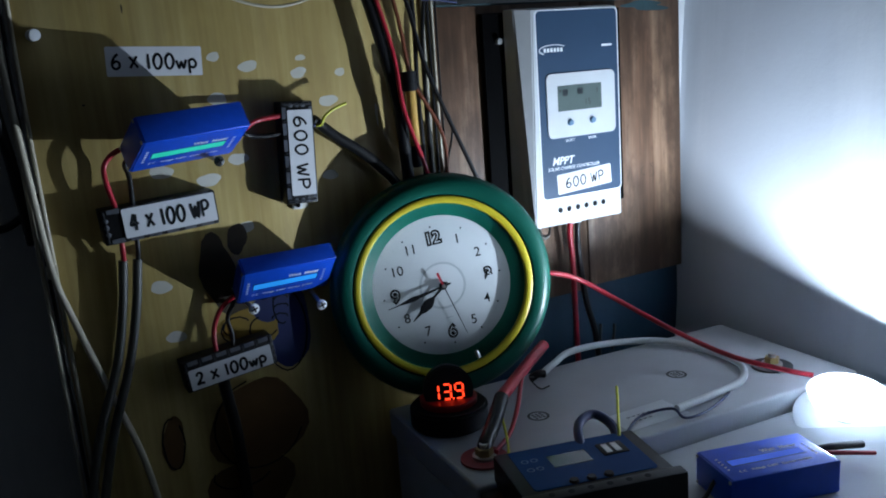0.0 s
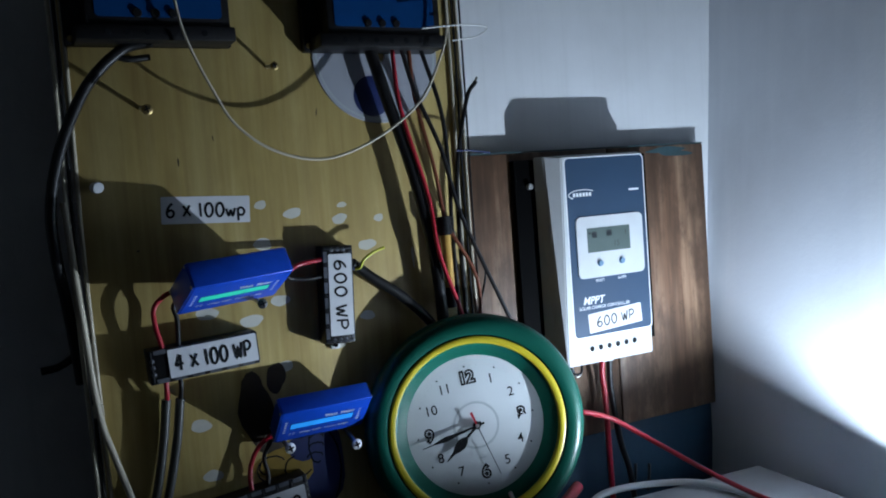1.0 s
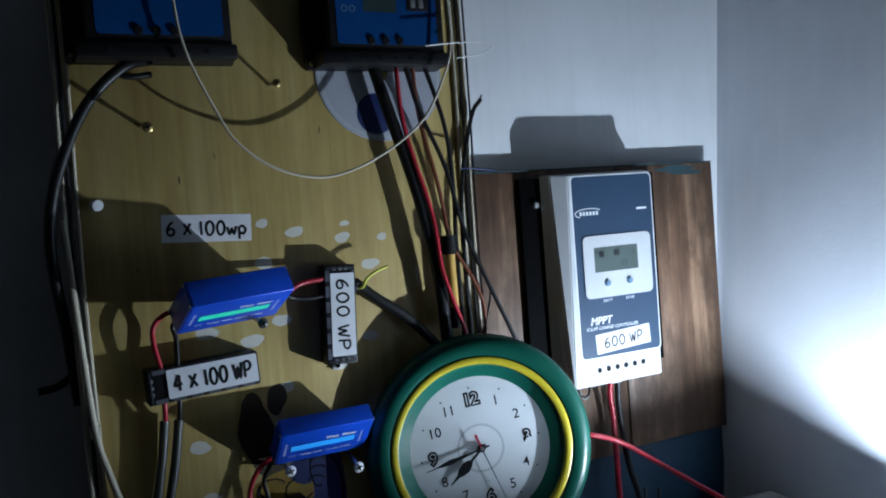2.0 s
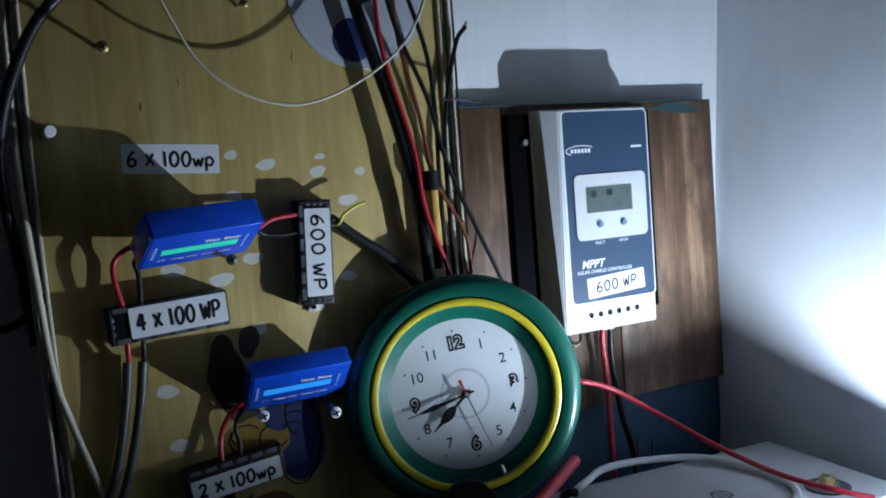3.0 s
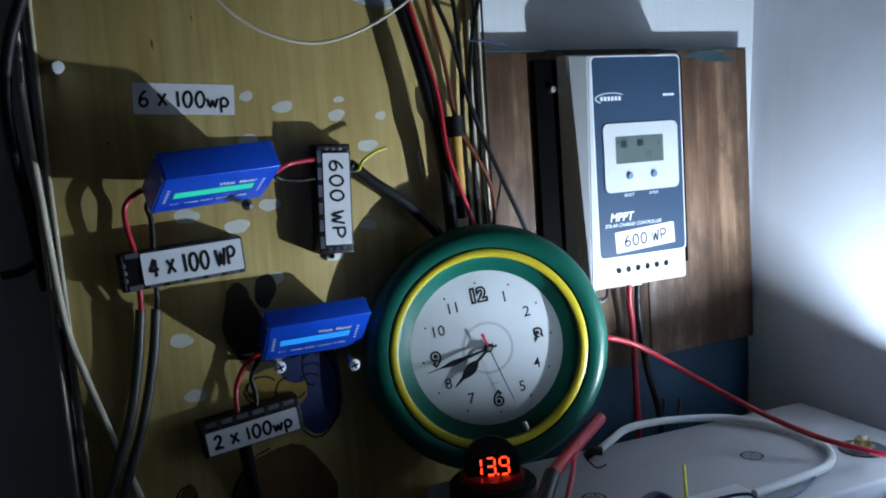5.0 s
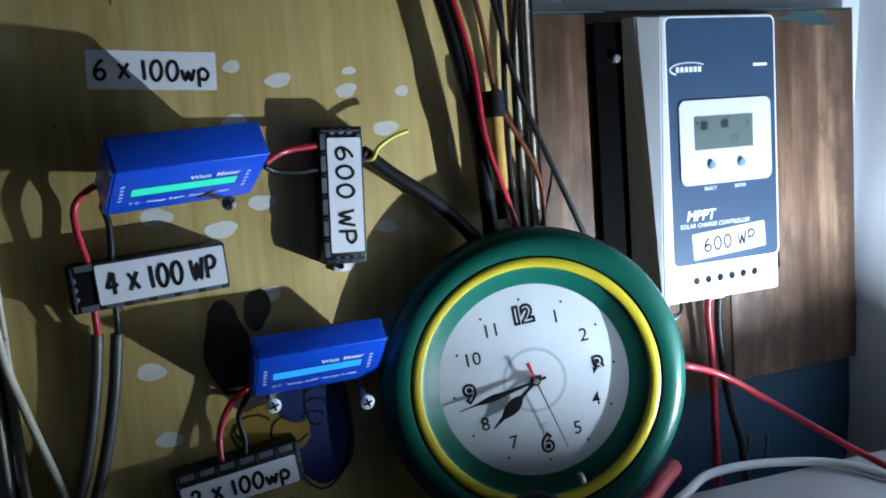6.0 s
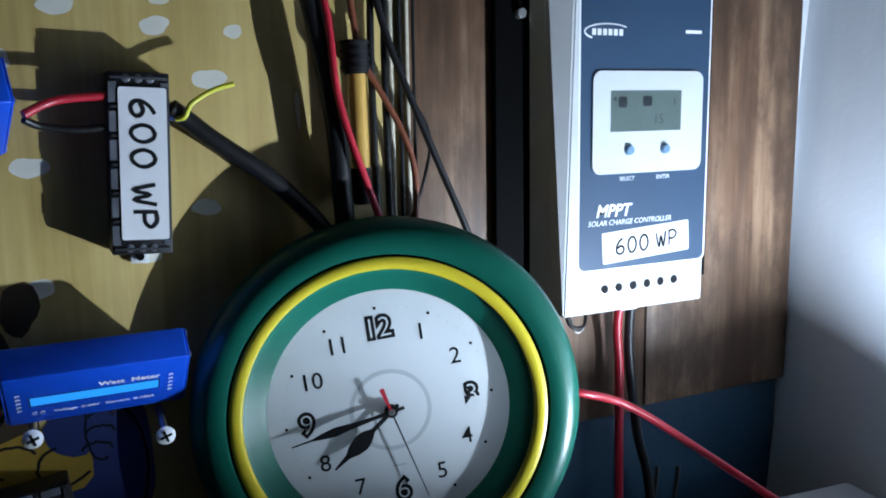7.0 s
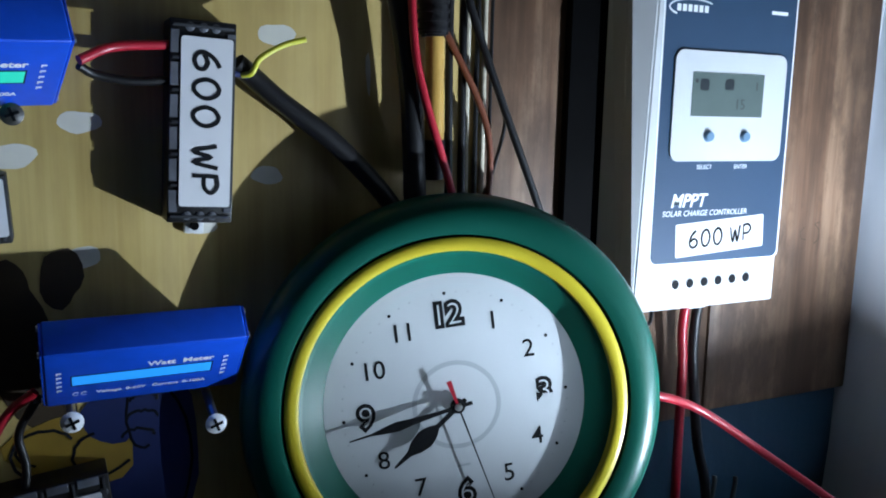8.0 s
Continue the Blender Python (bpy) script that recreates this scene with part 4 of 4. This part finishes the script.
# cables below the wall-mounted controller
cable([(-5.2, -3.6, 14.0), (-5.2, -3.4, 12), (-4.9, -3.3, 9.5), (-4.8, -3.3, 4), (-4.6, -3.3, -6)], 0.3, M_RED, "red cable hanging below the charge controller")
cable([(-4.2, -3.6, 14.0), (-4.2, -3.4, 12), (-4.0, -3.3, 9.4), (-3.2, -3.3, 4.3), (-2.2, -3.4, 0.5), (-1.6, -3.4, -6)], 0.33, M_RUBBER, "black cable hanging below the charge controller")
cable([(-9.5, -3.5, 14.0), (-9.2, -3.8, 12.9), (-8.2, -3.8, 12.8), (-7.8, -3.5, 13.8)], 0.12, M_RUBBER, "small black wire loop under the charge controller")
cable([(-8.9, -3.0, 14.0), (-8.6, -3.4, 12.4), (-7.9, -3.4, 12.6), (-7.6, -3.0, 13.6)], 0.08, M_STEEL, "thin bare wire loop under the charge controller")
# Two grey stubs added in place of pale paper flecks.
for x, z in ((-1.5, 1.4), (0.4, 1.0)):
    cable([(x, -3.0, -2), (x + 0.2, -3.2, z - 0.6), (x + 0.3, -3.1, z)], 0.16, M_GREYSHEATH, "grey stub in place of pale paper flecks behind the battery", "wire", "paper_fleck")

# ---- batteries ----
def battery(at, turn, label, w=40.0, d=17.6, h=21.5, vents=()):
    t = thing("battery", label, "battery", at, turn, "grey batteries")
    part("case", box(-w / 2 + 0.3, w / 2 - 0.3, -d / 2 + 0.3, d / 2 - 0.3, 0, h - 2.6, 0.25), M_BATT, t)
    part("lid", box(-w / 2, w / 2, -d / 2, d / 2, h - 2.6, h, 0.28, 3), M_BATT, t, "grey lid with rounded edges")
    for x, y in vents:
        v = part("vent_cap", rod((x, y, h - 0.1), (x, y, h + 0.03), 0.92, 28), M_BATT, t)
        bm = bmesh.new()
        for j in range(28):
            a, b = 2 * math.pi * j / 28, 2 * math.pi * (j + 1) / 28
            q = [bm.verts.new((x + r * math.cos(c), y + r * math.sin(c), h + 0.035)) for r, c in ((0.74, a), (0.98, a), (0.98, b), (0.74, b))]
            bm.faces.new(q)
        part("groove", bm, M_BATTDARK, v, "dark groove ring", flat=True)
        for q in range(9):
            gx, gy = x - 0.36 + 0.36 * (q % 3), y - 0.36 + 0.36 * (q // 3)
            part("grille_dot", rod((gx, gy, h + 0.02), (gx, gy, h + 0.05), 0.13, 8), M_BATTDARK, v)
    return t


B1 = battery((-9.8, -16.6, -21.26), (0, 0, -4), "large grey sealed battery under the wall clock", vents=((-9.6, -0.5), (6.2, 0.05)))
B2 = battery((-11.0, -35.0, -21.26), (0, 0, -4), "second grey battery in front of the first", h=20.2)


def battery_post(x, y, z, washer, label):
    t = thing("battery_terminal", label, "terminal", (x, y, z), group="battery terminals")
    part("washer", rod((0, 0, 0.0), (0, 0, 0.18), 1.9, 36), washer, t)
    part("plate", rod((0, 0, 0.18), (0, 0, 0.4), 0.95, 28), M_STEEL, t)
    part("bolt_head", rod((0, 0, 0.4), (0, 0, 1.0), 0.72, 6, bevel=0.05), M_BRASS, t)
    part("bolt_end", rod((0, 0, 1.0), (0, 0, 1.35), 0.36, 14), M_STEEL, t)
    return t


battery_post(-27.4, -20.3, 0.25, M_REDPAD, "bolted battery terminal with a red washer")
battery_post(4.6, -21.2, 0.25, M_BATTDARK, "bolted battery terminal with a dark washer")
paper = thing("paper_note", "white handwritten paper slip lying on the battery", "note", (-12.1, -22.1, 0.26), (0, 0, -2))
part("sheet", box(-3.2, 3.2, -1.7, 1.7, 0, 0.02), M_LABEL, paper, flat=True)
bm = bmesh.new()
for k in range(9):
    x = -1.6 + 0.36 * (k % 5) * 1.5
    y = 0.5 - 0.9 * (k // 5)
    box(x - 0.17, x + 0.17, y - 0.06, y + 0.06, 0.021, 0.026, bm=bm)
part("writing", bm, M_INK, paper, "small dark pen bars", flat=True)

# voltmeter
vm = thing("voltmeter", "small black round voltmeter with red digits on the battery", "voltmeter", (-26.1, -12.6, 0.25), (0, 0, -24))
part("base", rod((0, 0, 0), (0, 0, 1.9), 3.4, 40, bevel=0.25), M_BLACK, vm)
# Plain red on this collar stands for the red glow below the digits.
part("collar", rod((0, 0, 1.9), (0, 0, 2.5), 2.5, 40, bevel=0.1), M_REDRIM, vm, "collar coloured red for the glow under the display")
head = part("head", rod((0, 1.2, 2.75), (0, -0.8, 3.3), 2.15, 40, bevel=0.15), M_BLACK, vm, "tilted black display head")
SEG = {"1": "bc", "3": "abcdg", "9": "abcdfg"}
PLACE = {"a": (0, 0.8, 1), "b": (0.42, 0.4, 0), "c": (0.42, -0.4, 0), "d": (0, -0.8, 1), "e": (-0.42, -0.4, 0), "f": (-0.42, 0.4, 0), "g": (0, 0, 1)}
tilt = pose(-0.1, -0.86, 3.2, -15, 0, 0) @ Matrix.Scale(0.78, 4)
BARS = [(x0, PLACE[bar]) for x0, ch in ((-1.4, "1"), (-0.05, "3"), (1.3, "9")) for bar in SEG[ch]]
for x0, (px, pz, level) in BARS + [(0.62, (0.0, -0.78, 2))]:
    a, b = ((0.085, 0.3), (0.3, 0.085), (0.09, 0.09))[level]
    bm = box(x0 + px - a, x0 + px + a, -0.03, 0.0, pz - b, pz + b)
    bm.transform(tilt)
    part("led_segment", bm, M_REDLED, head, flat=True)

# PWM controller and watt meter lying on the second battery
pwm_controller((-25.6, -32.5, -1.0), (-90, 0, -15), "black and blue charge controller lying on the front battery", w=13.2, h=8.0, d=3.2)
watt_meter((-11.4, -32.2, 1.45), (-90, 0, -16), M_BLUELCD, "blue metal watt meter lying on the front battery", face=4.8)

# lamp
AIM = Vector((-0.105, -0.15, 0.985)).normalized()
lamp = thing("led_lamp", "small bright white led lamp resting on the battery", "lamp", (2.0, -31.0, 0.4))
lamp.matrix_basis = Matrix.Translation((0.020, -0.310, 0.004)) @ (-AIM).to_track_quat("Y", "Z").to_matrix().to_4x4() @ Matrix.Scale(0.8, 4)
# Dish and dark body are added shapes; the rim sets where the beam ends.
part("beam_dish", lathe([(0, 0.22), (1.6, 0.18), (3.2, -0.25), (4.0, -1.35), (4.14, -1.35), (3.5, -0.05), (1.8, 0.42), (0, 0.5)], 48), M_DISH, lamp, "added translucent white dish that cuts and spreads the light")
# White plate added to stand in for the blown-out glare round the lamp.
part("glare_plate", moved(lathe([(0, 1.5), (7.5, 1.5), (7.9, 1.62), (7.9, 1.75), (0, 1.78)], 48), 2.5, 0, -1.0), M_WHITE, lamp, "added round white plate in place of the lamp's glare")
part("heat_body", lathe([(1.5, 0.45), (1.4, 1.45), (0, 1.45)], 32), M_BLACK, lamp)
part("bulb", lathe([(0, -0.9), (0.1, -0.87), (0.17, -0.78), (0.2, -0.64), (0.2, 0.2), (0, 0.2)], 32), M_BULB, lamp, "glowing white led dome")

# cables on the batteries
GB = "cables on the batteries"
cable([(-14.0, -6.3, 10.6), (-12.0, -8.6, 10.4), (-8.2, -8.6, 8.9), (-4.2, -10.5, 6.0), (-1.0, -15, 3.2), (0.4, -20.2, 2.0), (2.2, -24.5, 1.5), (3.6, -26.5, 1.2)], 0.25, M_RED, "long red wire running from behind the clock to the lamp", group=GB)
cable([(-14.3, -9.7, 0.7), (-12.6, -9.6, 1.4), (-9.1, -7.9, 1.4), (-3.6, -7.6, 0.9), (0.9, -10.2, 0.8), (2.6, -15.2, 0.7), (1.9, -19.8, 0.7), (-1.2, -22.6, 0.7), (-5.5, -23.2, 0.7), (-9.9, -23.4, 0.7)], 0.34, M_WHITEWIRE, "white sheathed cable looped on the battery top", group=GB)
cable([(-15.2, -9.4, 0.5), (-14.6, -9.7, 0.9), (-13.9, -9.9, 0.8)], 0.4, M_RUBBER, "black tape on the white cable's end", group=GB)
cable([(-14.8, -9.6, 0.6), (-16.2, -10.6, 1.2), (-16.0, -12.0, 0.5), (-14.8, -11.8, 0.4)], 0.07, M_RUBBER, "thin black wire loop on the battery", group=GB)
cable([(-14.3, -10.5, 4), (-18.2, -13, 3.5), (-23.1, -16.5, 3.1)], 0.55, M_RED, "thick red cable leading to the battery terminal", group=GB)
cable([(-23.1, -16.5, 3.1), (-25.5, -18.7, 1.9), (-27.0, -19.9, 1.3), (-27.3, -20.3, 0.9)], 0.62, M_RUBBER, "black sleeved cable end bolted to the battery", group=GB)
cable([(-14.8, -10.5, 3.7), (-18.7, -13.5, 3.5), (-21.8, -17, 2.3), (-24, -19, 1.1), (-26.8, -21.1, 1)], 0.2, M_RED, "thin red wire beside the thick one", group=GB)
cable([(-24.2, -18.2, 2.0), (-25.6, -21.0, 1.4), (-27.0, -23.2, 0.8)], 0.12, M_LIME, "loose yellow wire end on the battery", group=GB)
cable([(-15.6, -22.4, 3.9), (-17.4, -24.6, 3.0), (-19.2, -26.8, 2.2)], 0.12, M_LIME, "loose yellow wire end beside the controller", group=GB)
cable([(-19.6, -27.4, 1.6), (-18.6, -25.2, 2.4), (-19.3, -23.8, 3.0), (-21.2, -24.4, 2.8), (-22.4, -26.2, 1.8)], 0.38, M_BLUEWIRE, "dark blue cable loop behind the controller", group=GB)
cable([(-16.8, -24.6, 0.7), (-13.0, -22.3, 0.5), (-10.2, -23.1, 0.7), (-10.4, -24.8, 0.5), (-8.2, -25.0, 0.5), (-4.5, -23.8, 0.5), (-2.6, -22.7, 0.5)], 0.12, M_BLUEWIRE, "thin blue and grey wire on the battery", group=GB)
cable([(-20.2, -33.4, -0.6), (-18.2, -34.0, -0.4), (-16.2, -33.4, 0.3), (-14.9, -33.0, 0.6)], 0.16, M_RUBBER, "short black wire into the lying watt meter", group=GB)
cable([(-7.0, -35.2, 0.4), (-5.0, -36.2, 0.2), (-2.6, -36.6, -0.4)], 0.18, M_RED, "red wire leaving the lying watt meter", group=GB)
cable([(-7.0, -34.6, 0.4), (-5.2, -35.2, 0.4), (-2.4, -35.4, -0.2)], 0.3, M_RUBBER, "black wire leaving the lying watt meter", group=GB)
